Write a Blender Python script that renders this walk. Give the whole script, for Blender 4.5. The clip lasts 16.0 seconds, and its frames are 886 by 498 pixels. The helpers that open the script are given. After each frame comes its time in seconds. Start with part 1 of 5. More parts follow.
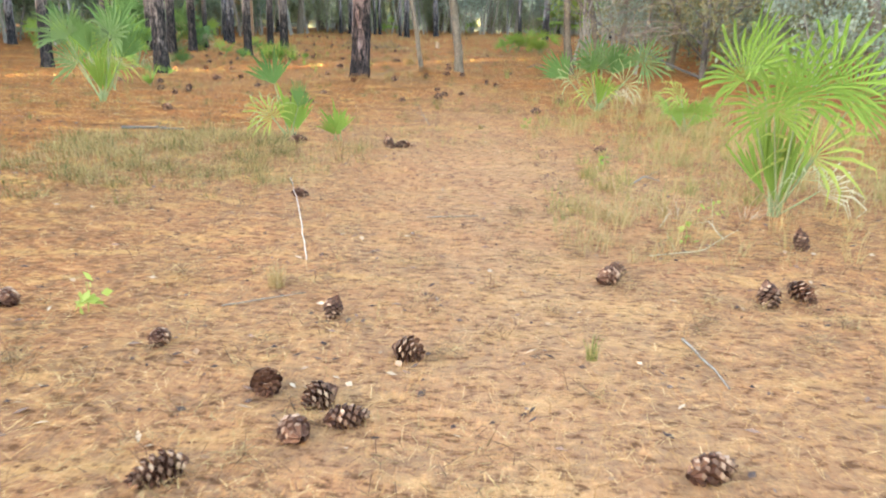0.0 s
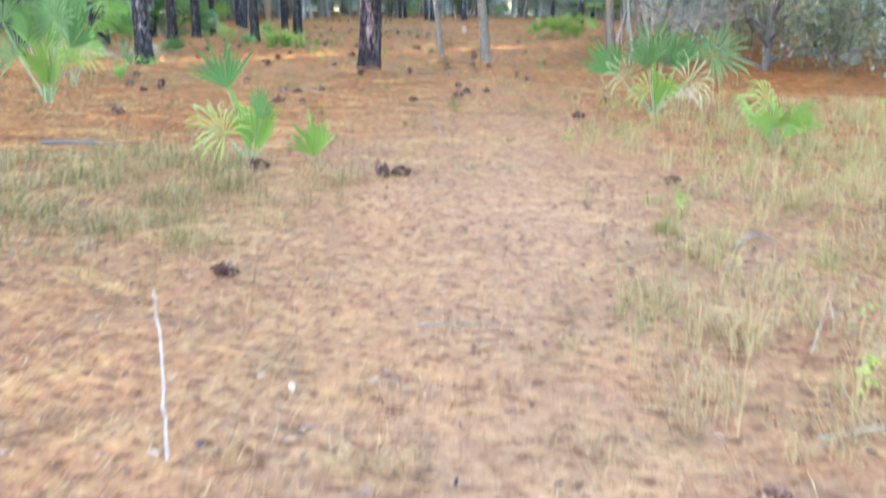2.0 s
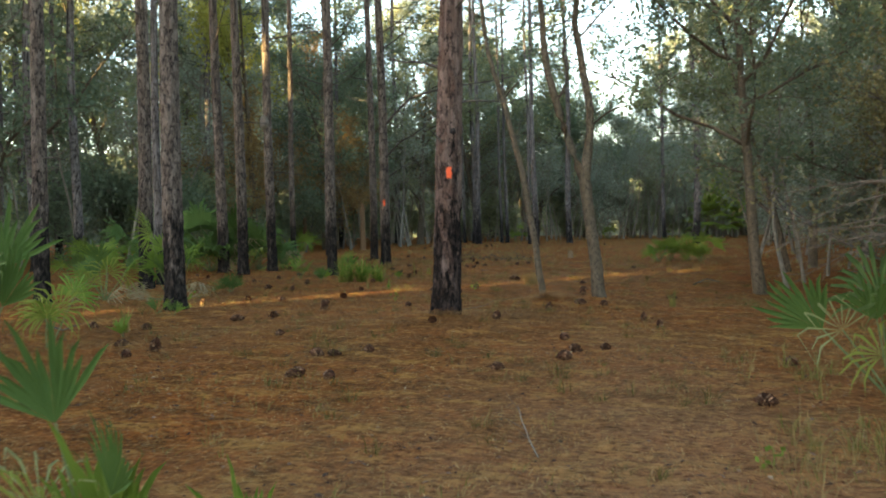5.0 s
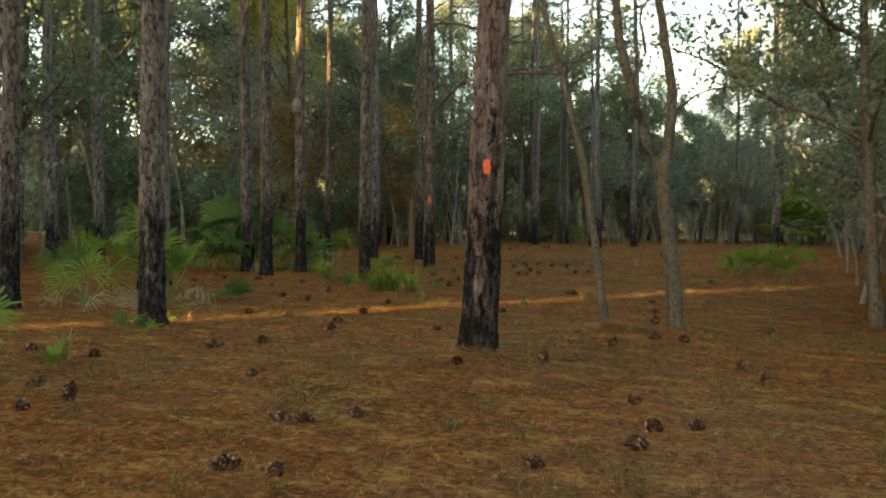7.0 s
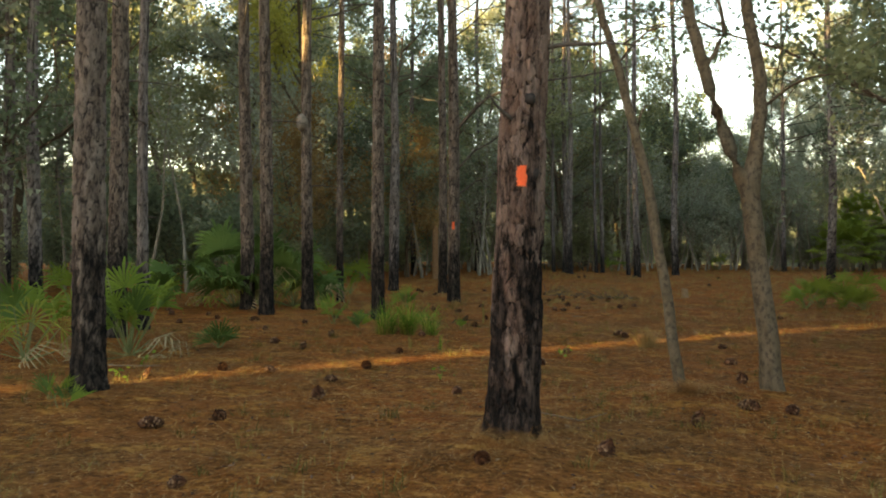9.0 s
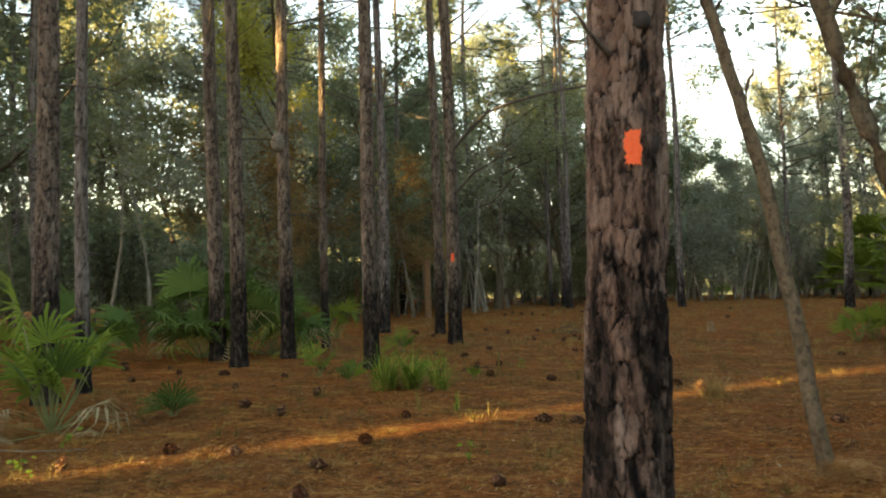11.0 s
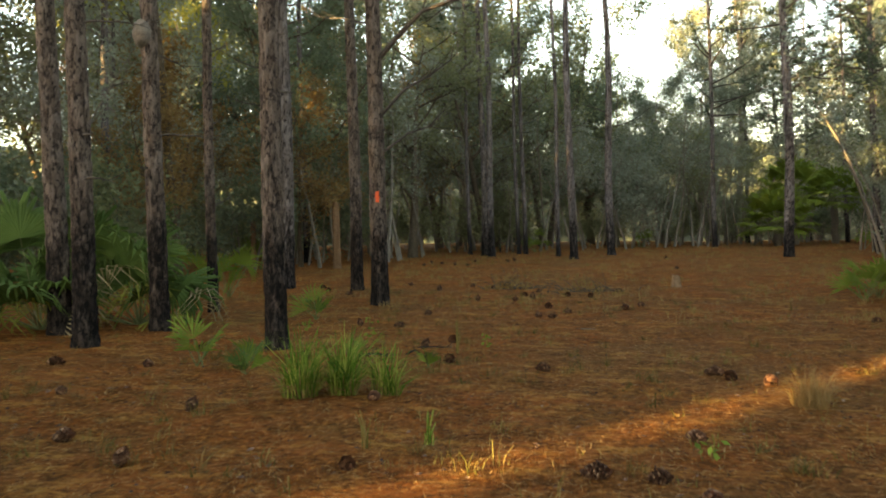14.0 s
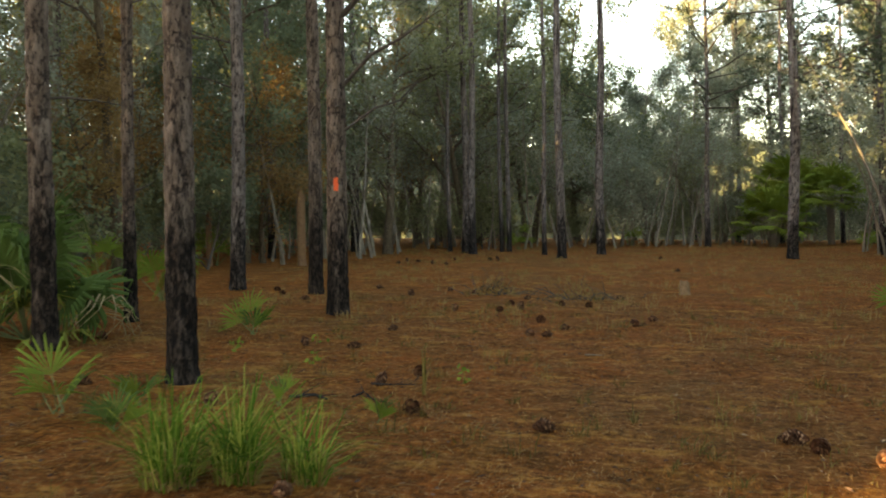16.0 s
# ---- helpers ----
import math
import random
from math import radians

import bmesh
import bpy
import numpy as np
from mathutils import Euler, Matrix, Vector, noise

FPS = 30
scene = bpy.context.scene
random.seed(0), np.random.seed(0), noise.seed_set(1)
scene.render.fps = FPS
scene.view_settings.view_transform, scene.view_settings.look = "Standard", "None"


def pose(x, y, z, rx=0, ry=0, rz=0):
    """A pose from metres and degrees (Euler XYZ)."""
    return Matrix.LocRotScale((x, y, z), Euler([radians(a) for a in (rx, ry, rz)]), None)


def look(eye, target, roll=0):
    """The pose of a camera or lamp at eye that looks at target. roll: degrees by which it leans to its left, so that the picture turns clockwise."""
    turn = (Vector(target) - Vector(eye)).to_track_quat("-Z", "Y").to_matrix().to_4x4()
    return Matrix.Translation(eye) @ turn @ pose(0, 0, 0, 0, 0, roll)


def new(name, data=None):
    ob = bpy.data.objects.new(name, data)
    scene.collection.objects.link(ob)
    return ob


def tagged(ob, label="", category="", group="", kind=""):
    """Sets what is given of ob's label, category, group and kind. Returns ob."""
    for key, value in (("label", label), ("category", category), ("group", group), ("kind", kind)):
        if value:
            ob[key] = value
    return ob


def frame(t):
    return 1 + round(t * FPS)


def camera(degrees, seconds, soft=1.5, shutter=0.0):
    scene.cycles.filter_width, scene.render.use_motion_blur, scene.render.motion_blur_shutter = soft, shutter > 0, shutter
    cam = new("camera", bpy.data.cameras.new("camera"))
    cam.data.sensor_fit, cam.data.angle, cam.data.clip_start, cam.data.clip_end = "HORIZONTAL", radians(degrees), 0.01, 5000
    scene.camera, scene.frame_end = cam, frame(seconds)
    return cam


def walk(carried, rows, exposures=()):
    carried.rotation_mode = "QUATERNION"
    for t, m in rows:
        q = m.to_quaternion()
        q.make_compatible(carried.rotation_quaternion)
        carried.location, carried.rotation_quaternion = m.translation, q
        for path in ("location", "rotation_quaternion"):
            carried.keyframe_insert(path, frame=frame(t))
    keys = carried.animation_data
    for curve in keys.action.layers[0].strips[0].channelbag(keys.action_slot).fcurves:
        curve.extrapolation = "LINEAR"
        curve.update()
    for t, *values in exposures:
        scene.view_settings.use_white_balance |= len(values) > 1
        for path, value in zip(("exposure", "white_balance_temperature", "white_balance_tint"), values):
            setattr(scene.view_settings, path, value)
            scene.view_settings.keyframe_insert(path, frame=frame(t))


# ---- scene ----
cam = camera(55.0, 16.0, 1.9, 0.45)
PATH = [
    (0, (0.01, 0.01, 1.507), (-0.133, 1.947, 1.03), 0.2),
    (0.5, (-0.026, 0.68, 1.497), (-0.167, 2.59, 0.92), 0.3),
    (1, (-0.032, 1.338, 1.475), (-0.212, 3.226, 0.838), -1.5),
    (1.5, (-0.041, 2.054, 1.491), (-0.251, 3.928, 0.824), 0.0),
    (2, (-0.058, 2.755, 1.546), (-0.268, 4.677, 1.033), 0.1),
    (2.5, (-0.124, 3.532, 1.63), (-0.391, 5.497, 1.375), -0.4),
    (3, (-0.278, 4.242, 1.685), (-0.599, 6.216, 1.627), -0.3),
    (3.5, (-0.276, 4.919, 1.653), (-0.674, 6.879, 1.641), -1.1),
    (3.7, (-0.265, 5.177, 1.627), (-0.693, 7.131, 1.643), -1.9),
    (5.8, (-0.562, 8.159, 1.732), (-1.087, 10.089, 1.706), -0.4),
    (6, (-0.603, 8.446, 1.778), (-1.16, 10.366, 1.751), -0.4),
    (6.5, (-0.738, 9.132, 1.856), (-1.312, 11.048, 1.865), 0.1),
    (7, (-0.787, 9.831, 1.886), (-1.385, 11.739, 1.871), 0.3),
    (7.5, (-0.944, 10.483, 1.9), (-1.559, 12.386, 1.867), 0.1),
    (8, (-1.101, 11.107, 1.941), (-1.739, 13.002, 1.972), 0.3),
    (8.2, (-1.171, 11.398, 1.965), (-1.831, 13.285, 2.006), 0.3),
    (10.3, (-2.264, 14.03, 2.011), (-2.92, 15.918, 2.082), -0.9),
    (10.5, (-2.399, 14.299, 2.033), (-3.065, 16.181, 2.153), -0.8),
    (11, (-2.743, 14.87, 2.009), (-3.366, 16.766, 2.147), -1.8),
    (11.5, (-3.176, 15.551, 2.009), (-3.718, 17.473, 2.119), -2.0),
    (12, (-3.555, 16.111, 2.013), (-4.107, 18.033, 2.078), -2.5),
    (12.5, (-3.845, 16.707, 2.067), (-4.359, 18.639, 2.118), -2.5),
    (13, (-4.102, 17.365, 2.095), (-4.584, 19.306, 2.119), -2.4),
    (13.5, (-4.331, 17.979, 2.128), (-4.756, 19.934, 2.125), -1.8),
    (14, (-4.486, 18.7, 2.162), (-4.883, 20.66, 2.164), -1.7),
    (14.5, (-4.647, 19.363, 2.181), (-5.038, 21.324, 2.188), -1.4),
    (15, (-4.75, 20.008, 2.199), (-5.144, 21.968, 2.195), -1.3),
    (15.5, (-4.825, 20.681, 2.225), (-5.207, 22.645, 2.215), -1.3),
    (16, (-4.866, 21.374, 2.238), (-5.22, 23.342, 2.226), -0.9),
]
EXPOSURES = [(0.0, 5.7, 6900, 25), (1.0, 5.85, 5850, 23), (2.0, 5.9, 5500, 25), (2.5, 5.95, 5400, 28), (3.0, 5.55, 5400, 28), (3.5, 4.95, 5600, 25), (6.0, 3.6, 8100, 17), (7.0, 3.6, 8500, 18), (10.5, 3.68, 8800, 21), (16.0, 3.86, 8900, 23)]
walk(cam, [(t, look(eye, target, roll)) for t, eye, target, roll in PATH], EXPOSURES)

# ---- sky and sun ----
SUN_WAY = Vector((0.63, 0.77, 0.0)).normalized()  # the way the low evening light travels over the ground
SUN_HEIGHT = radians(4.2)
world = bpy.data.worlds.new("evening_sky")
scene.world = world
world.use_nodes = True
sky = world.node_tree.nodes.new("ShaderNodeTexSky")
sky.sky_type = "NISHITA"
sky.sun_disc = False
sky.sun_elevation = SUN_HEIGHT
sky.sun_rotation = math.atan2(-SUN_WAY.x, -SUN_WAY.y)
sky.air_density, sky.dust_density, sky.ozone_density = 1.0, 0.5, 1.6
back = world.node_tree.nodes["Background"]
back.inputs["Strength"].default_value = 0.15
world.node_tree.links.new(sky.outputs[0], back.inputs["Color"])
sun_data = bpy.data.lights.new("sun", "SUN")
sun_data.energy, sun_data.angle, sun_data.color = 3.2, radians(0.26), (1.0, 0.86, 0.42)
sun = new("sun", sun_data)
sun.matrix_world = look((0, 0, 30), Vector((0, 0, 30)) + SUN_WAY - Vector((0, 0, math.tan(SUN_HEIGHT))))


# ---- materials ----
class Nodes:
    """A small builder for one node material."""

    def __init__(self, name, rough=0.85):
        self.m = bpy.data.materials.new(name)
        self.m.use_nodes = True
        self.t = self.m.node_tree
        self.p = self.t.nodes["Principled BSDF"]
        self.p.inputs["Roughness"].default_value = rough
        self.p.inputs["Specular IOR Level"].default_value = 0.06

    def n(self, kind, **inputs):
        node = self.t.nodes.new("ShaderNode" + kind)
        for key, value in inputs.items():
            self.put(node, key.replace("_", " "), value)
        return node

    def put(self, node, key, value):
        sock = node.inputs[int(key)] if key.isdigit() else node.inputs[key]
        if isinstance(value, bpy.types.NodeSocket):
            self.t.links.new(value, sock)
        else:
            sock.default_value = value

    def coords(self, scale=(1, 1, 1), turn=0.0, kind="Object"):
        tc = self.n("TexCoord")
        mp = self.n("Mapping", Vector=tc.outputs[kind], Scale=scale, Rotation=(0, 0, turn))
        return mp.outputs[0]

    def noise(self, at, scale, detail=5.0, rough=0.6):
        return self.n("TexNoise", Vector=at, Scale=scale, Detail=detail, Roughness=rough).outputs["Fac"]

    def ramp(self, fac, *stops):
        node = self.n("ValToRGB", Fac=fac)
        while len(node.color_ramp.elements) < len(stops):
            node.color_ramp.elements.new(0.5)
        for e, (pos, col) in zip(node.color_ramp.elements, stops):
            e.position = pos
            e.color = (*col, 1) if len(col) == 3 else col
        return node.outputs["Color"]

    def mix(self, fac, a, b, blend="MIX"):
        node = self.n("MixRGB", Fac=fac)
        node.blend_type = blend
        for key, v in (("Color1", a), ("Color2", b)):
            self.put(node, key, v if isinstance(v, bpy.types.NodeSocket) else (*v, 1))
        return node.outputs[0]

    def math(self, op, a, b=0.0):
        node = self.n("Math")
        node.operation = op
        self.put(node, "0", a)
        self.put(node, "1", b)
        return node.outputs[0]

    def bump(self, height, strength=0.5, distance=0.02):
        node = self.n("Bump", Height=height, Strength=strength, Distance=distance)
        self.put(self.p, "Normal", node.outputs[0])

    def colour(self, c):
        self.put(self.p, "Base Color", c)
        return self


def g3(v):
    return (v, v, v)


def ground_material():
    """Pine litter: crossing strands of tan and rust needles, with patches of straw, bare soil, moss and dark debris."""
    k = Nodes("needle_litter", 0.95)
    at = k.coords()
    big = k.noise(at, 0.35, 4)
    mid = k.noise(at, 2.2, 6, 0.65)
    patch = k.noise(k.coords((1.0, 2.2, 1.0), 0.5), 1.6, 7, 0.7)
    fine = k.noise(at, 28, 4, 0.7)
    strands = None
    for turn, s in ((0.3, 1.0), (1.25, 1.1), (2.2, 0.9), (2.8, 1.2)):
        strand = k.noise(k.coords((95 * s, 11 * s, 11), turn), 1.0, 3, 0.6)
        strands = strand if strands is None else k.math("MAXIMUM", strands, strand)
    coarse = None
    for turn, s in ((0.9, 1.0), (2.5, 0.8)):
        strand = k.noise(k.coords((24 * s, 8.5 * s, 8), turn), 1.0, 5, 0.68)
        coarse = strand if coarse is None else k.math("MAXIMUM", coarse, strand)
    litter = k.ramp(strands, (0.50, (0.19, 0.062, 0.014)), (0.60, (0.43, 0.165, 0.040)), (0.74, (0.66, 0.34, 0.110)))
    litter = k.mix(k.ramp(coarse, (0.50, g3(0.75)), (0.66, g3(0))), litter, (0.085, 0.036, 0.011))
    litter = k.mix(k.ramp(coarse, (0.66, g3(0)), (0.76, g3(0.75))), litter, (0.62, 0.38, 0.13))
    red = k.mix(k.ramp(mid, (0.42, g3(0)), (0.62, g3(0.6))), litter, (0.38, 0.120, 0.034))
    soil = k.mix(k.ramp(fine, (0.3, g3(0)), (0.75, g3(1))), (0.085, 0.046, 0.020), (0.28, 0.18, 0.085))
    base = k.mix(k.ramp(k.math("MULTIPLY", big, k.math("ADD", mid, 0.5)), (0.44, g3(0)), (0.66, g3(0.6))), red, soil)
    base = k.mix(k.ramp(patch, (0.34, g3(0.6)), (0.46, g3(0))), base, (0.100, 0.044, 0.013))
    base = k.mix(k.ramp(patch, (0.52, g3(0)), (0.66, g3(0.6))), base, (0.56, 0.33, 0.11))
    moss = k.noise(k.coords((1, 1, 1), 0.7), 0.9, 5, 0.6)
    base = k.mix(k.ramp(moss, (0.56, g3(0)), (0.72, g3(0.35))), base, (0.20, 0.145, 0.050))
    base = k.mix(k.ramp(k.noise(k.coords((1, 1, 1), 1.9), 4.2, 7, 0.72), (0.52, g3(0)), (0.66, g3(0.72))), base, (0.075, 0.034, 0.012))
    base = k.mix(k.ramp(k.noise(at, 9.0, 4), (0.58, g3(0)), (0.68, g3(0.75))), base, (0.055, 0.028, 0.012))
    base = k.mix(k.ramp(k.noise(at, 24.0, 3), (0.60, g3(0)), (0.70, g3(0.7))), base, (0.050, 0.026, 0.012))
    # the trodden path: bare pinkish sand showing through the litter
    sep = k.n("SeparateXYZ", Vector=k.coords())
    bend = k.math("MULTIPLY", k.math("POWER", k.math("MAXIMUM", k.math("SUBTRACT", sep.outputs["Y"], 5.0), 0.0), 1.6), 0.016)
    off = k.math("ABSOLUTE", k.math("ADD", k.math("ADD", sep.outputs["X"], bend), -0.1))
    off = k.math("ADD", off, k.math("MULTIPLY", k.math("SUBTRACT", mid, 0.5), 1.2))
    off = k.math("ADD", off, k.math("MAXIMUM", k.math("MULTIPLY", k.math("SUBTRACT", sep.outputs["Y"], 9.0), 0.45), 0.0))
    sand = k.mix(fine, (0.32, 0.190, 0.125), (0.54, 0.370, 0.280))
    base = k.mix(k.ramp(k.math("MULTIPLY", off, 0.2), (0.0, g3(0.50)), (1.0, g3(0))), base, sand)
    # dark clods and the shade between clumps, put into the litter colour
    clod_shade = k.noise(k.coords((1, 1.6, 1), 0.2), 13.0, 6, 0.7)
    base = k.mix(k.ramp(clod_shade, (0.38, g3(0.85)), (0.48, g3(0))), base, (0.095, 0.042, 0.019))
    base = k.mix(k.ramp(clod_shade, (0.55, g3(0)), (0.68, g3(0.55))), base, (0.62, 0.37, 0.19))
    base = k.mix(1.0, base, (1.08, 0.89, 0.63), "MULTIPLY")
    k.colour(base)
    k.bump(k.math("ADD", k.math("ADD", strands, coarse), k.math("MULTIPLY", k.math("ADD", patch, clod_shade), 1.6)), 1.0, 0.06)
    return k.m


def bark_material(name, plate_a, plate_b, furrow, char=0.0, up=0.25, size=9.0, grey=0.4, streak=3.0):
    """Ragged, upright bark plates by stretched noise; char: how high the soot of old ground fires reaches."""
    k = Nodes(name, 0.92)
    tall = k.coords((1, 1, up))
    a = k.noise(tall, size, 4, 0.6)
    b = k.noise(k.coords((1, 1, up * 1.6)), size * 2.0, 6, 0.68)
    flake = k.noise(k.coords((1, 1, 0.7)), size * 3.6, 5, 0.68)
    col = k.mix(k.ramp(a, (0.36, g3(0)), (0.64, g3(1))), plate_a, plate_b)
    col = k.mix(k.ramp(b, (0.40, g3(0.85)), (0.52, g3(0))), col, furrow)
    col = k.mix(k.ramp(flake, (0.50, g3(0)), (0.66, g3(grey))), col, tuple(min(1.0, 1.25 * v) for v in plate_b))
    if char:
        depth = k.n("Attribute")
        depth.attribute_name = "plate"
        tone = k.n("Attribute")
        tone.attribute_name = "tone"
        col = k.mix(k.ramp(tone.outputs["Fac"], (0.0, g3(0.45)), (0.5, g3(0)), (1.0, g3(0))), col, tuple(0.55 * v for v in plate_a))
        col = k.mix(k.ramp(tone.outputs["Fac"], (0.6, g3(0)), (1.0, g3(0.6))), col, tuple(min(1.0, 1.3 * v) for v in plate_b))
        # crevice darkening put into the colour by relief depth, broken by noise
        crack = k.math("ADD", depth.outputs["Fac"], k.math("MULTIPLY", k.math("SUBTRACT", flake, 0.5), 0.5))
        col = k.mix(k.ramp(crack, (0.04, g3(0.95)), (0.36, g3(0))), col, furrow)
        z = k.n("SeparateXYZ", Vector=k.n("TexCoord").outputs["Object"]).outputs["Z"]
        rnd = k.n("ObjectInfo").outputs["Random"]
        wob = k.noise(k.coords((1, 1, 0.2)), 6.0, 5, 0.7)
        top = k.math("MULTIPLY", k.math("ADD", k.math("MULTIPLY", rnd, 0.6), 0.7), char)
        loose = k.math("MULTIPLY", k.math("SUBTRACT", wob, 0.5), k.math("MINIMUM", k.math("MULTIPLY", k.math("MAXIMUM", z, 0.0), 1.6 * streak), streak))
        level = k.math("ADD", k.math("DIVIDE", z, top), loose)
        soot = k.ramp(k.math("MULTIPLY", level, 0.5), (0.27, g3(1)), (0.58, g3(0)))
        rough = k.ramp(b, (0.44, g3(1)), (0.66, g3(0.62)))
        col = k.mix(k.math("MULTIPLY", soot, k.math("MULTIPLY", rough, 0.98)), col, (0.007, 0.006, 0.0055))
    k.colour(col)
    k.bump(k.math("ADD", k.math("MULTIPLY", b, 1.0), k.math("MULTIPLY", flake, 0.6)), 0.9, 0.02)
    return k.m


def leaf_material(name, a, b, through_light=0.35, tips=None):
    """Leaves: a two-colour spread from leaf to leaf, partly letting light through."""
    k = Nodes(name, 0.6)
    geo = k.n("NewGeometry")
    info = k.n("ObjectInfo")
    col = k.mix(geo.outputs["Random Per Island"], a, b)
    col = k.mix(k.math("MULTIPLY", info.outputs["Random"], 0.35), col, tips or b)
    patch = k.noise(k.coords(), 0.8, 3)
    col = k.mix(k.ramp(patch, (0.35, g3(0.45)), (0.65, g3(0))), col, tuple(0.5 * v for v in a))
    k.colour(col)
    trans = k.n("BsdfTranslucent", Color=col)
    mixer = k.n("MixShader", Fac=through_light)
    k.t.links.new(k.p.outputs[0], mixer.inputs[1])
    k.t.links.new(trans.outputs[0], mixer.inputs[2])
    k.t.links.new(mixer.outputs[0], k.t.nodes["Material Output"].inputs["Surface"])
    return k.m


def plain_material(name, a, b, scale=12.0, rough=0.85, bump=0.4):
    k = Nodes(name, rough)
    at = k.coords()
    f = k.noise(at, scale, 6, 0.65)
    g = k.noise(at, scale * 6, 4, 0.7)
    k.colour(k.mix(k.ramp(k.math("ADD", k.math("MULTIPLY", f, 0.6), k.math("MULTIPLY", g, 0.4)), (0.35, g3(0)), (0.65, g3(1))), a, b))
    k.bump(g, bump, 0.01)
    return k.m


def strand_material(name, a, b, c, through_light=0.25):
    k = Nodes(name, 0.7)
    geo = k.n("NewGeometry")
    col = k.ramp(geo.outputs["Random Per Island"], (0.0, a), (0.5, b), (1.0, c))
    k.colour(col)
    trans = k.n("BsdfTranslucent", Color=col)
    mixer = k.n("MixShader", Fac=through_light)
    k.t.links.new(k.p.outputs[0], mixer.inputs[1])
    k.t.links.new(trans.outputs[0], mixer.inputs[2])
    k.t.links.new(mixer.outputs[0], k.t.nodes["Material Output"].inputs["Surface"])
    return k.m


M_GROUND = ground_material()
M_PINE = bark_material("pine_bark", (0.088, 0.060, 0.044), (0.182, 0.138, 0.108), (0.016, 0.012, 0.011), 1.8, streak=4.5)
M_PINE_MARKED = bark_material("marked_pine_bark", (0.112, 0.061, 0.043), (0.190, 0.126, 0.098), (0.016, 0.012, 0.011), 1.9, streak=7.0)
M_PINE_FAR = bark_material("pine_bark_grey", (0.115, 0.090, 0.077), (0.195, 0.163, 0.145), (0.026, 0.020, 0.018), 1.5, 0.3, 8.0, streak=4.0)
M_OAK = bark_material("oak_bark", (0.088, 0.063, 0.038), (0.142, 0.106, 0.070), (0.050, 0.037, 0.026), 0.0, 0.5, 10.0, 0.3)
M_SAPLING = bark_material("sapling_bark", (0.15, 0.122, 0.088), (0.25, 0.21, 0.158), (0.15, 0.125, 0.10), 0.0, 0.5, 10.0, 0.3)
M_DEADWOOD = plain_material("dead_wood", (0.10, 0.068, 0.045), (0.23, 0.170, 0.118), 25.0)
M_TWIG = plain_material("dark_twig", (0.05, 0.04, 0.032), (0.13, 0.105, 0.085), 25.0)
M_BLAZE = plain_material("orange_trail_paint", (0.75, 0.095, 0.03), (0.85, 0.15, 0.06), 60.0, 0.6)
M_NEEDLE = leaf_material("pine_foliage", (0.050, 0.075, 0.045), (0.100, 0.130, 0.070), 0.25)
M_LEAF = [
    leaf_material("oak_leaves_dark", (0.105, 0.135, 0.078), (0.190, 0.225, 0.130), 0.42),
    leaf_material("oak_leaves_olive", (0.150, 0.165, 0.078), (0.280, 0.290, 0.140), 0.45),
    # distance haze is put into this leaf colour as a pale grey-green
    leaf_material("leaves_haze_grey_green", (0.205, 0.230, 0.160), (0.350, 0.375, 0.265), 0.45),
    leaf_material("leaves_rusty", (0.250, 0.130, 0.048), (0.360, 0.225, 0.085), 0.42, (0.20, 0.17, 0.07)),
    leaf_material("leaves_yellow_green", (0.260, 0.260, 0.050), (0.430, 0.390, 0.090), 0.5),
]
M_CEDAR = leaf_material("cedar_foliage", (0.135, 0.115, 0.045), (0.255, 0.200, 0.085), 0.35)
M_PALM = leaf_material("palmetto_green", (0.095, 0.165, 0.022), (0.220, 0.290, 0.045), 0.32, (0.30, 0.33, 0.06))
M_PALM_DARK = leaf_material("palmetto_dark_green", (0.050, 0.100, 0.024), (0.125, 0.185, 0.045), 0.22)
M_PALM_BLUE = leaf_material("palmetto_grey_green", (0.075, 0.120, 0.036), (0.160, 0.205, 0.066), 0.3)
M_PALM_YELLOW = leaf_material("palmetto_yellow_green", (0.230, 0.270, 0.045), (0.370, 0.365, 0.085), 0.45)
M_PALM_DEAD = leaf_material("palmetto_dead_straw", (0.360, 0.265, 0.140), (0.500, 0.400, 0.240), 0.3)
M_PALM_PALE = leaf_material("palmetto_pale_tips", (0.24, 0.26, 0.10), (0.42, 0.40, 0.19), 0.3)
M_STEM = plain_material("palmetto_stem", (0.10, 0.13, 0.05), (0.22, 0.21, 0.09), 20.0, 0.6)
M_TRUNKPALM = plain_material("palm_trunk", (0.10, 0.08, 0.06), (0.24, 0.20, 0.16), 14.0)
M_STRAW = strand_material("fallen_needles", (0.15, 0.054, 0.016), (0.37, 0.170, 0.052), (0.60, 0.36, 0.15))
M_LITTERCLUMP = strand_material("clumped_needles", (0.050, 0.024, 0.010), (0.15, 0.070, 0.024), (0.38, 0.225, 0.085), 0.1)
M_SNAG = plain_material("rotten_orange_wood", (0.12, 0.060, 0.030), (0.24, 0.135, 0.07), 9.0)
M_DRYGRASS = strand_material("dry_grass", (0.22, 0.125, 0.046), (0.35, 0.215, 0.088), (0.22, 0.160, 0.055), 0.3)
M_GREENGRASS = strand_material("green_grass", (0.120, 0.115, 0.026), (0.205, 0.165, 0.046), (0.34, 0.215, 0.08), 0.35)
M_DARKGRASS = strand_material("dark_grass", (0.062, 0.060, 0.014), (0.130, 0.096, 0.028), (0.28, 0.160, 0.056), 0.25)
M_BRIGHTGRASS = strand_material("bright_grass", (0.042, 0.100, 0.010), (0.105, 0.200, 0.022), (0.42, 0.40, 0.09), 0.35)
M_CONE = strand_material("cone_scales", (0.028, 0.010, 0.005), (0.070, 0.027, 0.013), (0.17, 0.076, 0.038), 0.0)
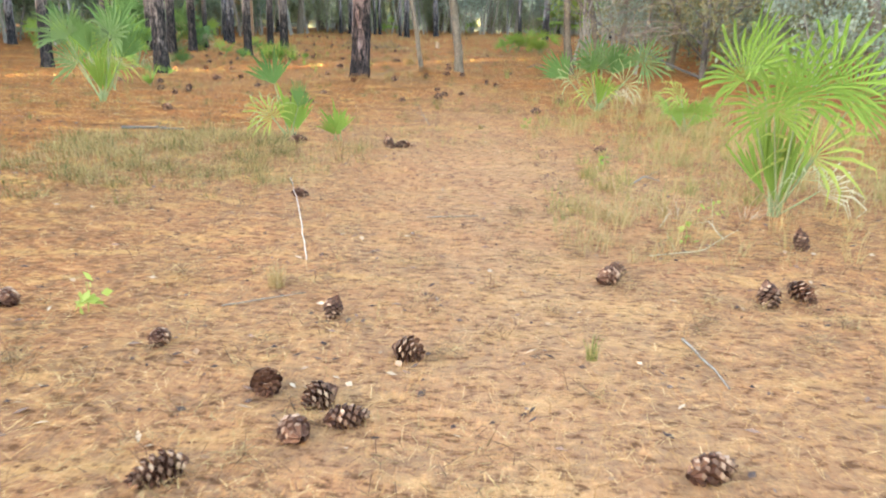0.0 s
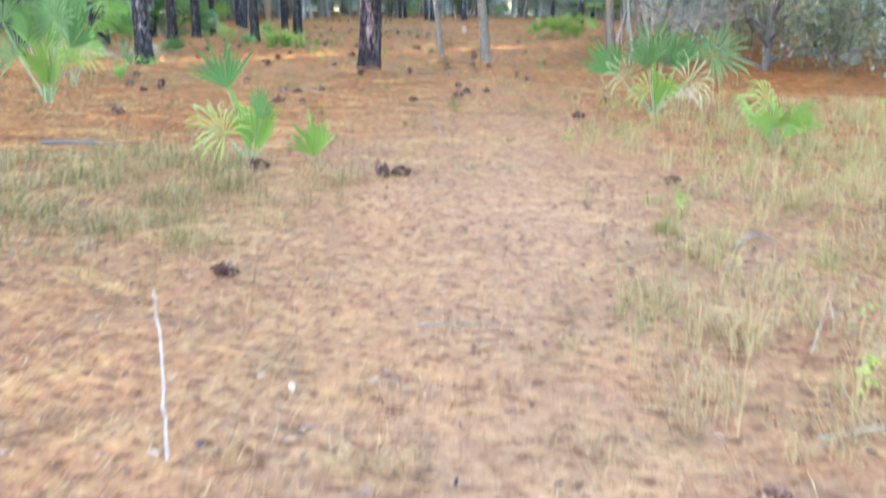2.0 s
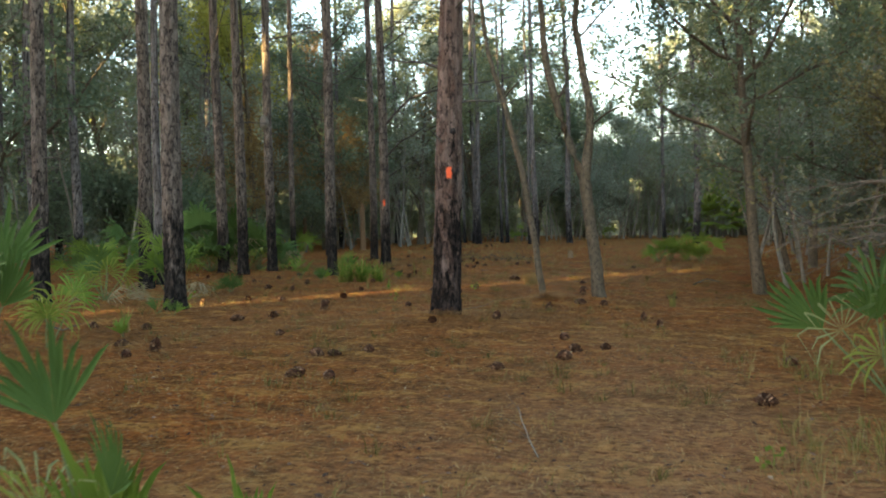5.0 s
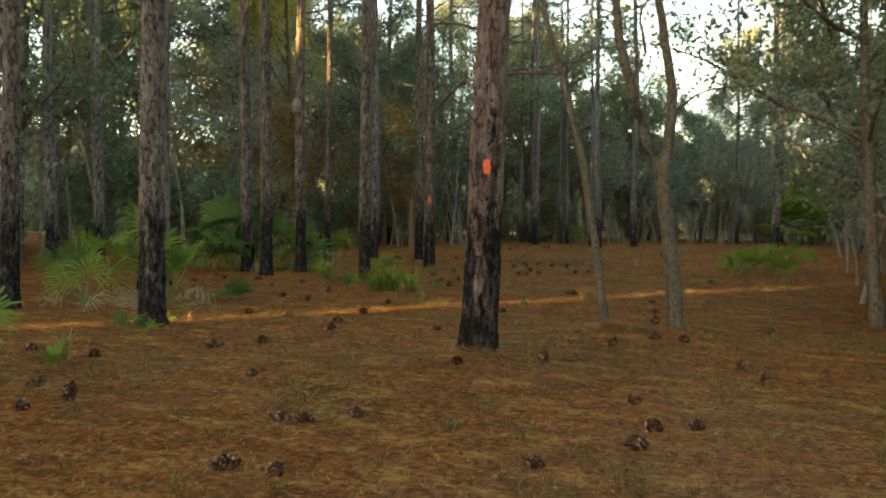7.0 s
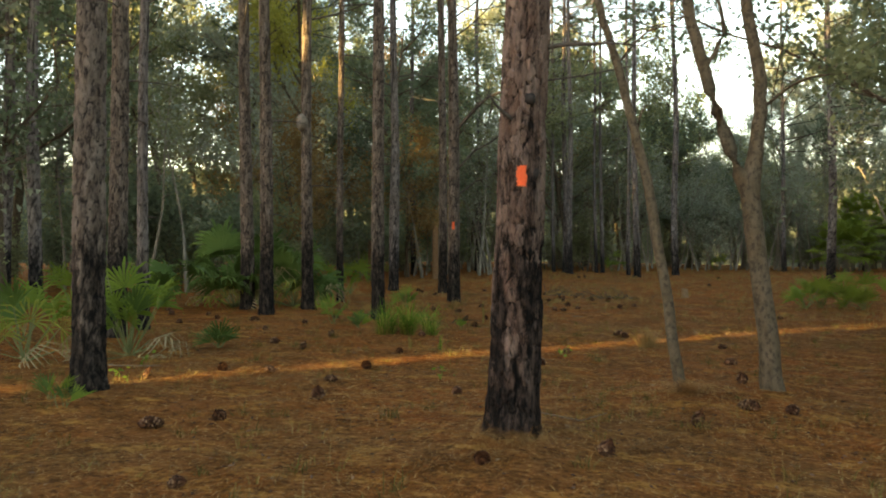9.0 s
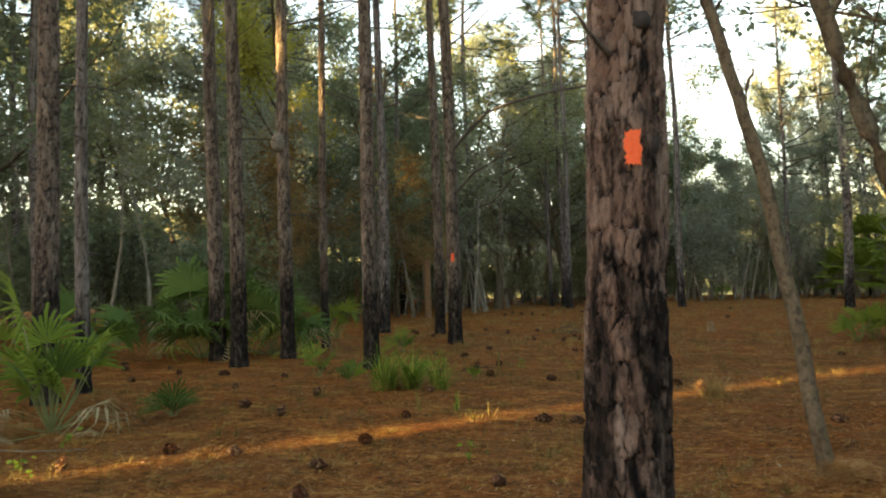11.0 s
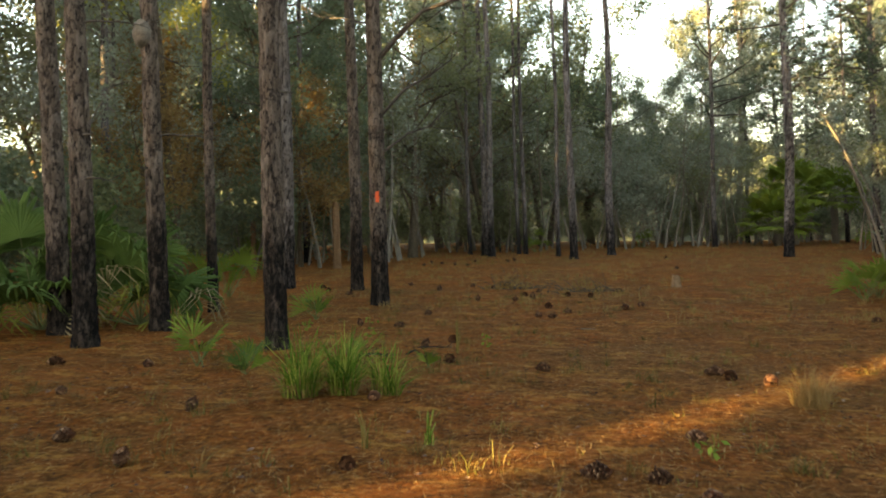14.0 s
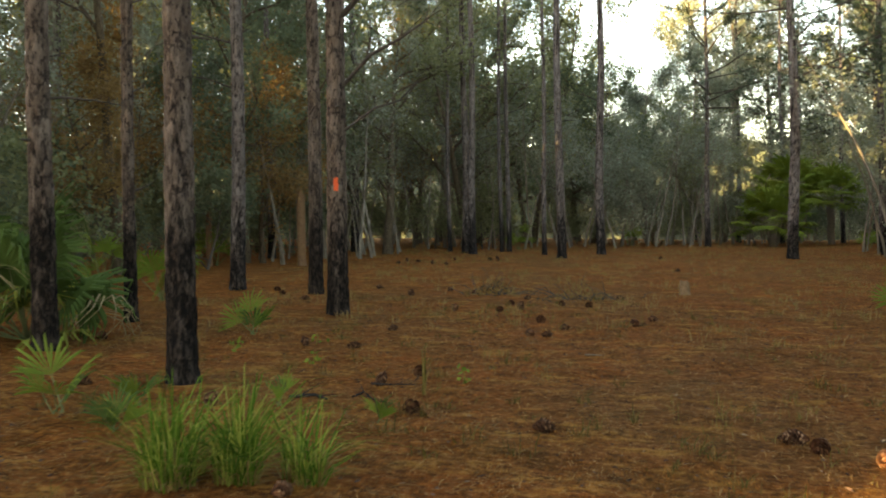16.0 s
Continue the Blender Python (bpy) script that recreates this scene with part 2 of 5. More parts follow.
M_CONE_TIP = strand_material("cone_scale_tips", (0.050, 0.022, 0.012), (0.095, 0.046, 0.024), (0.30, 0.17, 0.095), 0.0)
M_FAR = plain_material("far_woods", (0.048, 0.058, 0.040), (0.115, 0.125, 0.085), 0.9, 1.0, 0.8)
M_BLEACHED = plain_material("bleached_wood", (0.22, 0.16, 0.11), (0.36, 0.28, 0.21), 25.0)
M_STUMP = plain_material("sawn_stump_wood", (0.16, 0.095, 0.050), (0.30, 0.20, 0.12), 14.0)
M_CHAR = plain_material("charred_wood", (0.012, 0.011, 0.011), (0.05, 0.04, 0.035), 20.0)
M_LITTERLEAF = strand_material("fallen_leaves", (0.18, 0.085, 0.038), (0.29, 0.16, 0.080), (0.40, 0.27, 0.16), 0.2)
M_CHIP = strand_material("bark_chips", (0.030, 0.018, 0.013), (0.085, 0.045, 0.028), (0.19, 0.105, 0.065), 0.0)


# ---- mesh helpers ----
class Geo:
    """Collects vertices and faces of one mesh."""

    def __init__(self):
        self.v, self.f = [], []

    def add(self, verts, faces):
        o = len(self.v)
        self.v.extend(verts)
        self.f.extend([tuple(i + o for i in face) for face in faces])

    def mesh(self, name, material, smooth=False):
        me = bpy.data.meshes.new(name)
        me.from_pydata([tuple(v) for v in self.v], [], self.f)
        me.materials.append(material)
        if smooth:
            me.polygons.foreach_set("use_smooth", [True] * len(me.polygons))
        me.update()
        return me


def part(name, mesh, parent, label="", m=None):
    ob = new(name, mesh)
    ob.parent = parent
    if m is not None:
        ob.matrix_local = m
    if label:
        ob["label"] = label
    return ob


def thing(name, label, category, x=0.0, y=0.0, turn=0.0, group="", kind="", z=None, sink=0.0):
    ob = new(name)
    ob.empty_display_size = 0.1
    ob.matrix_world = pose(x, y, (ground(x, y) if z is None else z) - sink, 0, 0, turn)
    return tagged(ob, label, category, group, kind)


def tube(geo, points, radii, sides=6):
    """A tapered tube along points, its end closed to a tip."""
    rings, n = [], len(points)
    for i, (p, r) in enumerate(zip(points, radii)):
        d = (points[min(i + 1, n - 1)] - points[max(i - 1, 0)]).normalized()
        a = d.orthogonal().normalized() if abs(d.z) < 0.95 else Vector((1, 0, 0)).cross(d).normalized()
        b = d.cross(a)
        rings.append([p + r * (math.cos(2 * math.pi * k / sides) * a + math.sin(2 * math.pi * k / sides) * b) for k in range(sides)])
    faces = []
    for i in range(n - 1):
        for k in range(sides):
            j = (k + 1) % sides
            faces.append((i * sides + k, i * sides + j, (i + 1) * sides + j, (i + 1) * sides + k))
    faces.append(tuple(range((n - 1) * sides, n * sides)))
    geo.add([v for ring in rings for v in ring], faces)


MOUNDS = [(-3.2, 19.0, 0.10, 1.1), (-2.1, 21.5, 0.10, 0.9), (-1.2, 22.1, 0.05, 1.0), (-6.9, 25.7, 0.05, 0.9), (-2.6, 9.6, 0.06, 1.4), (-7.9, 19.6, 0.05, 1.0)]


def ground(x, y):
    """The height of the ground: a gentle rise ahead and to the left, with hummocks."""
    cx = 30 * math.tanh(x / 30)
    cy = y if y < 55 else 55 + 30 * math.tanh((y - 55) / 30)
    cy = cy if cy > -30 else -30
    z = -0.056 - 0.0249 * cx + 0.0293 * cy
    z += 0.05 * noise.noise((x * 0.35, y * 0.35, 0.3)) + 0.028 * noise.noise((x * 1.3, y * 1.3, 4.1)) + 0.016 * noise.noise((x * 3.6, y * 3.6, 9.0))
    for mx, my, h, r in MOUNDS:
        d2 = ((x - mx) ** 2 + (y - my) ** 2) / (r * r)
        if d2 < 6:
            z += h * math.exp(-d2)
    return z


def graded(a, b, step, far, grow=1.22):
    xs = list(np.arange(a, b, step))
    s, v = step, b
    hi = []
    while v < far:
        hi.append(v)
        s *= grow
        v += s
    s, v = step, a - step
    lo = []
    while v > -far:
        lo.append(v)
        s *= grow
        v -= s
    return lo[::-1] + xs + hi


def build_ground():
    xs, ys = graded(-15, 8, 0.19, 1500), graded(0, 42, 0.19, 1500)
    verts = [(x, y, ground(x, y)) for y in ys for x in xs]
    w = len(xs)
    g = Geo()
    g.v = verts
    g.f = [(j * w + i, j * w + i + 1, (j + 1) * w + i + 1, (j + 1) * w + i) for j in range(len(ys) - 1) for i in range(w - 1)]
    tagged(new("ground", g.mesh("ground", M_GROUND, True)), "forest floor of brown pine needle litter and thin grass", "ground", kind="structure")


build_ground()


# ---- pines ----
def hash01(a, b, seed):
    v = np.sin(a * 127.1 + b * 311.7 + seed * 74.7) * 43758.5453
    return v - np.floor(v)


def lattice_noise(u, v, around, seed):
    """Smooth value noise on an angle-by-height lattice that closes round the trunk."""
    iu, iv = np.floor(u), np.floor(v)
    fu, fv = u - iu, v - iv
    fu, fv = fu * fu * (3 - 2 * fu), fv * fv * (3 - 2 * fv)
    a, b = hash01(np.mod(iu, around), iv, seed), hash01(np.mod(iu + 1, around), iv, seed)
    c, d = hash01(np.mod(iu, around), iv + 1, seed), hash01(np.mod(iu + 1, around), iv + 1, seed)
    return (a + (b - a) * fu) * (1 - fv) + (c + (d - c) * fu) * fv - 0.5


def bark_relief(th, z, r, seed, cell_w, cell_h, edge=0.28):
    """Depth 0 to 1 of long bark plates over angle and height, and a number of its own for each plate."""
    count = max(6, round(2 * math.pi * r / cell_w))
    u, v = th / (2 * math.pi) * count, z / cell_h
    iu, iv = np.floor(u), np.floor(v)
    best, second, ident = np.full(u.shape, 9.0), np.full(u.shape, 9.0), np.zeros(u.shape)
    for du in (-1, 0, 1):
        for dv in (-1, 0, 1):
            cu, cv = iu + du, iv + dv
            wu = np.mod(cu, count)
            px, py = cu + 0.1 + 0.8 * hash01(wu, cv, seed), cv + 0.1 + 0.8 * hash01(wu + 31, cv + 17, seed)
            d = 0.45 * np.hypot(u - px, v - py) + 0.55 * np.maximum(np.abs(u - px), np.abs(v - py))
            closer = d < best
            second = np.where(closer, best, np.minimum(second, d))
            ident = np.where(closer, hash01(wu + 5, cv + 3, seed), ident)
            best = np.where(closer, d, best)
    rim = np.clip((second - best) / edge, 0, 1)
    return rim * rim * (3 - 2 * rim) * (0.4 + 0.6 * ident), ident


def trunk_mesh(name, r, h, seed, sides, step, fine_to, relief, material, lean=(0.0, 0.0), bend=0.0, cell=(0.062, 0.24), edge=0.28):
    """A tapered pine trunk with flared foot and raised bark plates up to fine_to, coarser above."""
    zs = list(np.arange(-0.15, fine_to, step))
    z = fine_to
    while z < h:
        zs.append(z)
        z += max(step * 6, 0.4)
    zs.append(h)
    zs = np.array(zs)
    th = np.linspace(0, 2 * math.pi, sides, endpoint=False)
    T, Z = np.meshgrid(th, zs)
    base = r * (1 - 0.62 * np.clip(Z, 0, h) / h) + r * 0.34 * np.exp(-np.clip(Z + 0.15, 0, 9) / 0.22)
    base *= 1 + 0.05 * np.sin(2 * T + seed) * np.exp(-Z / 3) + 0.07 * np.sin(5 * T + seed * 2) * np.exp(-np.clip(Z, 0, 9) / 0.25)
    turns = max(8, round(2 * math.pi * r / 0.05))
    fine = turns * 2
    U, W = T / (2 * math.pi), Z
    shift = (0.055 if edge > 0.25 else 0.032) * lattice_noise(U * turns, W / 0.09, turns, seed) + 0.030 * lattice_noise(U * fine, W / 0.035, fine, seed + 3)
    rise = (0.10 if edge > 0.25 else 0.07) * lattice_noise(U * turns, W / 0.07, turns, seed + 5) + 0.045 * lattice_noise(U * fine, W / 0.03, fine, seed + 7)
    T2, Z2 = T + shift / r, Z + rise
    plates, tone = bark_relief(np.mod(T2, 2 * math.pi), Z2, r, seed, cell[0], cell[1], edge)
    small, _ = bark_relief(np.mod(T2, 2 * math.pi), Z2 + 0.02 * np.sin(T * 23), r, seed + 9, 0.028, 0.075)
    R = base + relief * (plates - 0.7) + relief * 0.25 * small
    cx = lean[0] * Z + bend * np.sin(Z * 0.55 + seed)
    cy = lean[1] * Z + bend * np.cos(Z * 0.45 + seed)
    V = np.stack([cx + R * np.cos(T), cy + R * np.sin(T), Z], -1).reshape(-1, 3)
    g = Geo()
    g.v = [tuple(v) for v in V]
    for j in range(len(zs) - 1):
        a = j * sides
        for i in range(sides):
            k = (i + 1) % sides
            g.f.append((a + i, a + k, a + sides + k, a + sides + i))
    me = g.mesh(name, material, True)
    me.attributes.new("plate", "FLOAT", "POINT").data.foreach_set("value", plates.reshape(-1).astype(np.float32))
    me.attributes.new("tone", "FLOAT", "POINT").data.foreach_set("value", tone.reshape(-1).astype(np.float32))
    return me


def branch_points(rng, start, way, length, droop, n=6, wiggle=0.12):
    pts, d = [start.copy()], way.normalized()
    for _ in range(n):
        d = (d + Vector((rng.uniform(-1, 1), rng.uniform(-1, 1), rng.uniform(-1, 1))) * wiggle + Vector((0, 0, droop / n))).normalized()
        pts.append(pts[-1] + d * (length / n))
    return pts


def tuft(geo, rng, at, way, size, count, width):
    """A spray of long needles round a twig's end."""
    for _ in range(count):
        d = (way + Vector((rng.gauss(0, 0.75), rng.gauss(0, 0.75), rng.gauss(0, 0.6)))).normalized()
        s = d.orthogonal().normalized() * width
        tip = at + d * size * rng.uniform(0.6, 1.1) + Vector((0, 0, -0.12 * size))
        geo.add([at - s, at + s, tip], [(0, 1, 2)])


def pine_crown_meshes(seed, spread, low, high, limbs=15):
    """Limbs and needles of a pine's top, as two meshes."""
    rng = random.Random(seed)
    wood, green = Geo(), Geo()
    for i in range(limbs):
        f = (i + rng.random()) / limbs
        z = low + (high - low) * f
        a = rng.uniform(0, 2 * math.pi)
        length = spread * (1.05 - 0.7 * f) * rng.uniform(0.6, 1.15)
        pts = branch_points(rng, Vector((0, 0, z)), Vector((math.cos(a), math.sin(a), rng.uniform(-0.1, 0.35))), length, 0.3, 7)
        tube(wood, pts, [0.05 * (1 - 0.85 * k / 7) for k in range(8)], 4)
        for k in range(3, 8):
            for _ in range(2):
                side = branch_points(rng, pts[k], (pts[k] - pts[k - 1]).normalized() + Vector((rng.gauss(0, 0.8), rng.gauss(0, 0.8), rng.gauss(0.2, 0.4))), length * rng.uniform(0.15, 0.32), 0.2, 3)
                tube(wood, side, [0.014, 0.012, 0.01, 0.006], 3)
                for q in (1, 2, 3):
                    tuft(green, rng, side[q], (side[q] - side[q - 1]).normalized(), 0.36, 13, 0.0125)
    top = Vector((0, 0, high + 0.6))
    tube(wood, [Vector((0, 0, low - 0.5)), Vector((0, 0, (low + high) / 2)), top], [0.05, 0.045, 0.015], 6)
    for _ in range(8):
        tuft(green, rng, top + Vector((rng.gauss(0, 0.2), rng.gauss(0, 0.2), rng.uniform(-0.8, 0.3))), Vector((0, 0, 1)), 0.35, 20, 0.011)
    return wood.mesh("pine_limbs", M_TWIG, True), green.mesh("pine_needles_crown", M_NEEDLE)


CROWNS = [pine_crown_meshes(11, 3.0, 10.5, 18.0), pine_crown_meshes(12, 2.4, 11.5, 18.0, 13), pine_crown_meshes(13, 4.2, 9.5, 18.0, 22)]


def dead_branch_mesh(seed, length, up, r=0.02):
    rng = random.Random(seed)
    g = Geo()
    pts = branch_points(rng, Vector((0, 0, 0)), Vector((1, 0, up)), length, rng.uniform(-0.3, 0.3), 7, 0.16)
    tube(g, pts, [r * (1 - 0.8 * k / 7) for k in range(8)], 5)
    if length > 0.8:
        for k in (3, 5, 6):
            side = branch_points(rng, pts[k], Vector((0.7, rng.choice((-1, 1)) * rng.uniform(0.4, 1), rng.uniform(-0.2, 0.6))), length * 0.3, 0.1, 3)
            tube(g, side, [r * 0.4, r * 0.3, r * 0.2, r * 0.1], 4)
    return g.mesh("dead_branch", M_TWIG, True)


STUBS = [dead_branch_mesh(s, l, u, r) for s, l, u, r in ((1, 0.12, 0.2, 0.02), (2, 0.35, 0.5, 0.018), (3, 0.9, 0.1, 0.02), (4, 1.5, 0.35, 0.024), (5, 0.2, -0.1, 0.022), (6, 2.3, 0.3, 0.028))]
SHARED_TRUNKS = [trunk_mesh("pine_trunk", 0.15, 17.5, s, 22, 0.09, 5.0, 0.016, M_PINE_FAR, bend=0.05) for s in (3, 4, 5)]


def pine(x, y, d, label, seed, near=False, low=0.0, sides=96, step=0.03, h=17.5, lean=(0.0, 0.0), stubs=8, first=1.8, crown=None, bend=0.02, fine_to=6.5, bark=None):
    rng = random.Random(seed)
    tree = thing("pine_tree", label, "tree", x, y, 0, "pines of the open stand")
    r = d / 2
    if near:
        part("trunk", trunk_mesh("pine_trunk", r, h, seed, sides, step, fine_to, 0.026 if bark is None else 0.034, bark or M_PINE, lean, bend, (0.062, 0.2) if bark is None else (0.062, 0.21), 0.28 if bark is None else 0.11), tree)
    else:
        part("trunk", SHARED_TRUNKS[seed % 3], tree, m=Matrix.Rotation(rng.uniform(0, 6.28), 4, "Z") @ Matrix.Diagonal((r / 0.15, r / 0.15, 1, 1)))
    for i in range(stubs):
        z = first + (9.0 - first) * ((i + rng.random()) / stubs)
        a = rng.uniform(0, 360)
        at = Vector((lean[0] * z, lean[1] * z, z)) + Matrix.Rotation(radians(a), 3, "Z") @ Vector((r * (1 - 0.62 * z / h) - 0.02, 0, 0))
        which = rng.choice((0, 0, 4, 4, 1, 1, 2) if z < 4.5 else (0, 1, 2, 2, 3, 4, 5))
        part("dead_branch", STUBS[which], tree, m=Matrix.Translation(at) @ Matrix.Rotation(radians(a), 4, "Z"))
    wood, green = CROWNS[seed % 3 if crown is None else crown]
    turn = Matrix.Rotation(rng.uniform(0, 6.28), 4, "Z")
    lift = Matrix.Translation((lean[0] * h, lean[1] * h, h - 17.5 - low))
    part("branchwork", wood, tree, m=lift @ turn)
    part("crown", green, tree, m=lift @ turn)
    return tree


TALL = "tall pine with plated grey-brown bark and a charred black foot"
main_pine = pine(-3.255, 19.02, 0.39, "large pine with flaking red-brown bark and an orange blaze", 21, True, 0.0, 220, 0.013, stubs=4, first=2.2, lean=(0.048, 0.0), bend=0.012, fine_to=4.0, bark=M_PINE_MARKED)
for x, y, d, s, lean in (
    (-8.01, 19.7, 0.355, 22, (0.0, 0.0)), (-11.15, 20.45, 0.29, 23, (-0.004, 0)), (-11.2, 23.85, 0.32, 24, (0.004, 0)), (-11.2, 28.5, 0.29, 25, (-0.006, 0)),
    (-12.4, 29.65, 0.31, 26, (-0.012, 0)), (-11.1, 30.15, 0.28, 27, (0, 0)), (-11.5, 32.7, 0.19, 28, (0.004, 0)), (-8.68, 28.8, 0.29, 29, (-0.004, 0)),
    (-8.88, 34.35, 0.34, 30, (-0.006, 0)), (-10.3, 37.4, 0.28, 31, (0, 0)),
):
    pine(x, y, d, TALL, s, True, 0.0, 60, 0.04, lean=lean)
for i, (x, y, d) in enumerate((
    (-18.9, 29.8, 0.36), (-11.5, 24.9, 0.2), (-12.3, 38.3, 0.31), (-13.3, 40.6, 0.24), (-22.8, 47.6, 0.25), (-16.7, 51.2, 0.28), (-15.0, 56.7, 0.36), (-11.1, 57.7, 0.20),
    (-10.16, 56.2, 0.33), (-9.71, 55.25, 0.32), (-8.92, 58.2, 0.20), (-8.61, 58.3, 0.22), (-6.89, 56.0, 0.21), (-6.14, 52.44, 0.33), (-4.64, 56.5, 0.37),
    (0.87, 67.2, 0.29), (2.33, 54.5, 0.42), (10.2, 77.7, 0.28), (6.84, 59.4, 0.33), (-21.6, 31.5, 0.37), (-24.1, 37.6, 0.32), (-18.4, 31.2, 0.32), (-27.5, 39.6, 0.36),
    (-22.0, 25.0, 0.3), (-29, 33, 0.3), (-19.5, 42.0, 0.28), (8.2, 30.5, 0.36), (9.8, 36.0, 0.34), (14.5, 70.0, 0.3),
    (4.6, 81.0, 0.3), (8.0, 84.0, 0.28), (12.5, 79.0, 0.3), (10.5, 90.0, 0.32), (3.2, 93.0, 0.3), (6.3, 76.0, 0.26),
)):
    pine(x, y, d, "slender pine with grey-brown bark at the edge of the clearing" if d < 0.3 else TALL, 40 + i, stubs=9, low=3.0 if x > 0 else -1.8 if y > 50 else 0.0, crown=2 if x > 0 else None)


def blaze(tree, x, y, z, w, h, r, facing):
    """A hand-painted rectangle that follows the trunk's curve."""
    rng = random.Random(7)
    g = Geo()
    n = 10
    for j in range(n + 1):
        for i in range(n + 1):
            u, v = (i / n - 0.5) * w, (j / n - 0.5) * h
            if j in (0, n):
                v += rng.uniform(-0.012, 0.012)
            if i in (0, n):
                u += rng.uniform(-0.008, 0.008)
            a = facing + u / r
            g.v.append((x + r * math.cos(a), y + r * math.sin(a), z + v))
    g.f = [(j * (n + 1) + i, j * (n + 1) + i + 1, (j + 1) * (n + 1) + i + 1, (j + 1) * (n + 1) + i) for j in range(n) for i in range(n)]
    part("paint_blaze", g.mesh("paint_blaze", M_BLAZE, True), tree, "rectangle of bright orange trail paint")


blaze(main_pine, 0.097, 0.0, 2.03, 0.074, 0.155, 0.2095, radians(-76))


# ---- broad-leaved trees, thickets and far woods ----
def leaf(geo, rng, at, size, far=False):
    """One small folded leaf of four corners."""
    d = Vector((rng.gauss(0, 1), rng.gauss(0, 1), rng.gauss(0, 0.7))).normalized()
    s = d.cross(Vector((rng.gauss(0, 1), rng.gauss(0, 1), rng.gauss(0, 1)))).normalized()
    l, w = size * rng.uniform(0.7, 1.3), size * rng.uniform(0.22, 0.4)
    if far:
        geo.add([at, at + d * l * 0.7 + s * w * 1.5, at + d * l - s * w * 0.9], [(0, 1, 2)])
        return
    geo.add([at, at + d * l * 0.5 + s * w, at + d * l, at + d * l * 0.5 - s * w], [(0, 1, 2, 3)])


def broadleaf_meshes(seed, height, r, spread, first, leaf_size, leaves, leaf_mat, bark, limbs=9, forks=3, reach=0.5, far=True):
    """A crooked trunk with forking limbs, and leaves in loose sprays along the outer twigs."""
    rng = random.Random(seed)
    wood, green = Geo(), Geo()
    trunk = branch_points(rng, Vector((0, 0, -0.1)), Vector((rng.uniform(-0.15, 0.15), rng.uniform(-0.15, 0.15), 1)), height * 0.85, 0.25, 9, 0.10)
    tube(wood, trunk, [r * (1.25 if k == 0 else 1 - 0.85 * k / 9) for k in range(10)], 8)
    ends = []
    for i in range(limbs):
        f = first + (1 - first) * (i + rng.random()) / limbs
        k = f * 9
        b = trunk[int(min(k, 8))].lerp(trunk[int(min(k, 8)) + 1], k - int(min(k, 8)))
        a = rng.uniform(0, 2 * math.pi)
        length = spread * (1.1 - 0.5 * f) * rng.uniform(0.7, 1.2)
        limb = branch_points(rng, b, Vector((math.cos(a), math.sin(a), rng.uniform(0.1, 0.9))), length, 0.35, 6, 0.22)
        rr = r * 0.42 * (1.1 - 0.6 * f)
        tube(wood, limb, [rr * (1 - 0.8 * q / 6) for q in range(7)], 4 if far else 5)
        for q in range(2, 7):
            for _ in range(forks):
                tw = branch_points(rng, limb[q], (limb[q] - limb[q - 1]).normalized() + Vector((rng.gauss(0, 0.8), rng.gauss(0, 0.8), rng.gauss(0.15, 0.6))), length * rng.uniform(0.2, reach), 0.1, 3, 0.25)
                if far:
                    tube(wood, [tw[0], tw[3]], [rr * 0.28, rr * 0.06], 3)
                else:
                    tube(wood, tw, [rr * 0.3, rr * 0.2, rr * 0.12, rr * 0.05], 3)
                ends += tw[1:]
    for _ in range(leaves):
        e = rng.choice(ends)
        leaf(green, rng, e + Vector((rng.gauss(0, 0.22), rng.gauss(0, 0.22), rng.gauss(0, 0.18))), leaf_size, far)
    return wood.mesh("tree_wood", bark, True), green.mesh("tree_leaves", leaf_mat)


def tree_from(meshes, name, label, category, x, y, s, turn, group, sink=0.0):
    t = thing(name, label, category, x, y, turn, group, sink=sink)
    m = Matrix.Diagonal((s[0], s[0], s[1], 1))
    part("trunk", meshes[0], t, m=m)
    part("crown", meshes[1], t, m=m)
    return t


OAKS = [
    broadleaf_meshes(101, 11, 0.16, 4.2, 0.18, 0.145, 10500, M_LEAF[0], M_OAK, 13, 2),
    broadleaf_meshes(102, 12, 0.15, 3.9, 0.18, 0.145, 10000, M_LEAF[1], M_OAK, 13, 2),
    broadleaf_meshes(103, 13, 0.14, 3.6, 0.20, 0.14, 9500, M_LEAF[2], M_SAPLING, 13, 2),
    broadleaf_meshes(104, 9, 0.12, 3.4, 0.16, 0.135, 7600, M_LEAF[3], M_OAK, 12, 2),
    broadleaf_meshes(105, 13, 0.13, 3.2, 0.4, 0.14, 7600, M_LEAF[4], M_OAK, 11, 2),
]
OAK_LABEL = ("dense dark green oak of the far wood's edge", "olive green oak with loose leafy sprays", "tree of the wood's edge, distance haze in its pale grey-green leaf colour", "small oak with rusty brown autumn leaves", "tall tree with light yellow-green leaves")
SHRUBS = [
    broadleaf_meshes(111, 3.2, 0.05, 1.9, 0.05, 0.13, 2600, M_LEAF[0], M_TWIG, 11, 2, 0.6),
    broadleaf_meshes(112, 2.4, 0.04, 1.6, 0.05, 0.13, 2000, M_LEAF[1], M_TWIG, 10, 2, 0.6),
    broadleaf_meshes(113, 4.2, 0.05, 1.8, 0.1, 0.14, 2200, M_LEAF[2], M_SAPLING, 11, 2, 0.6),
]
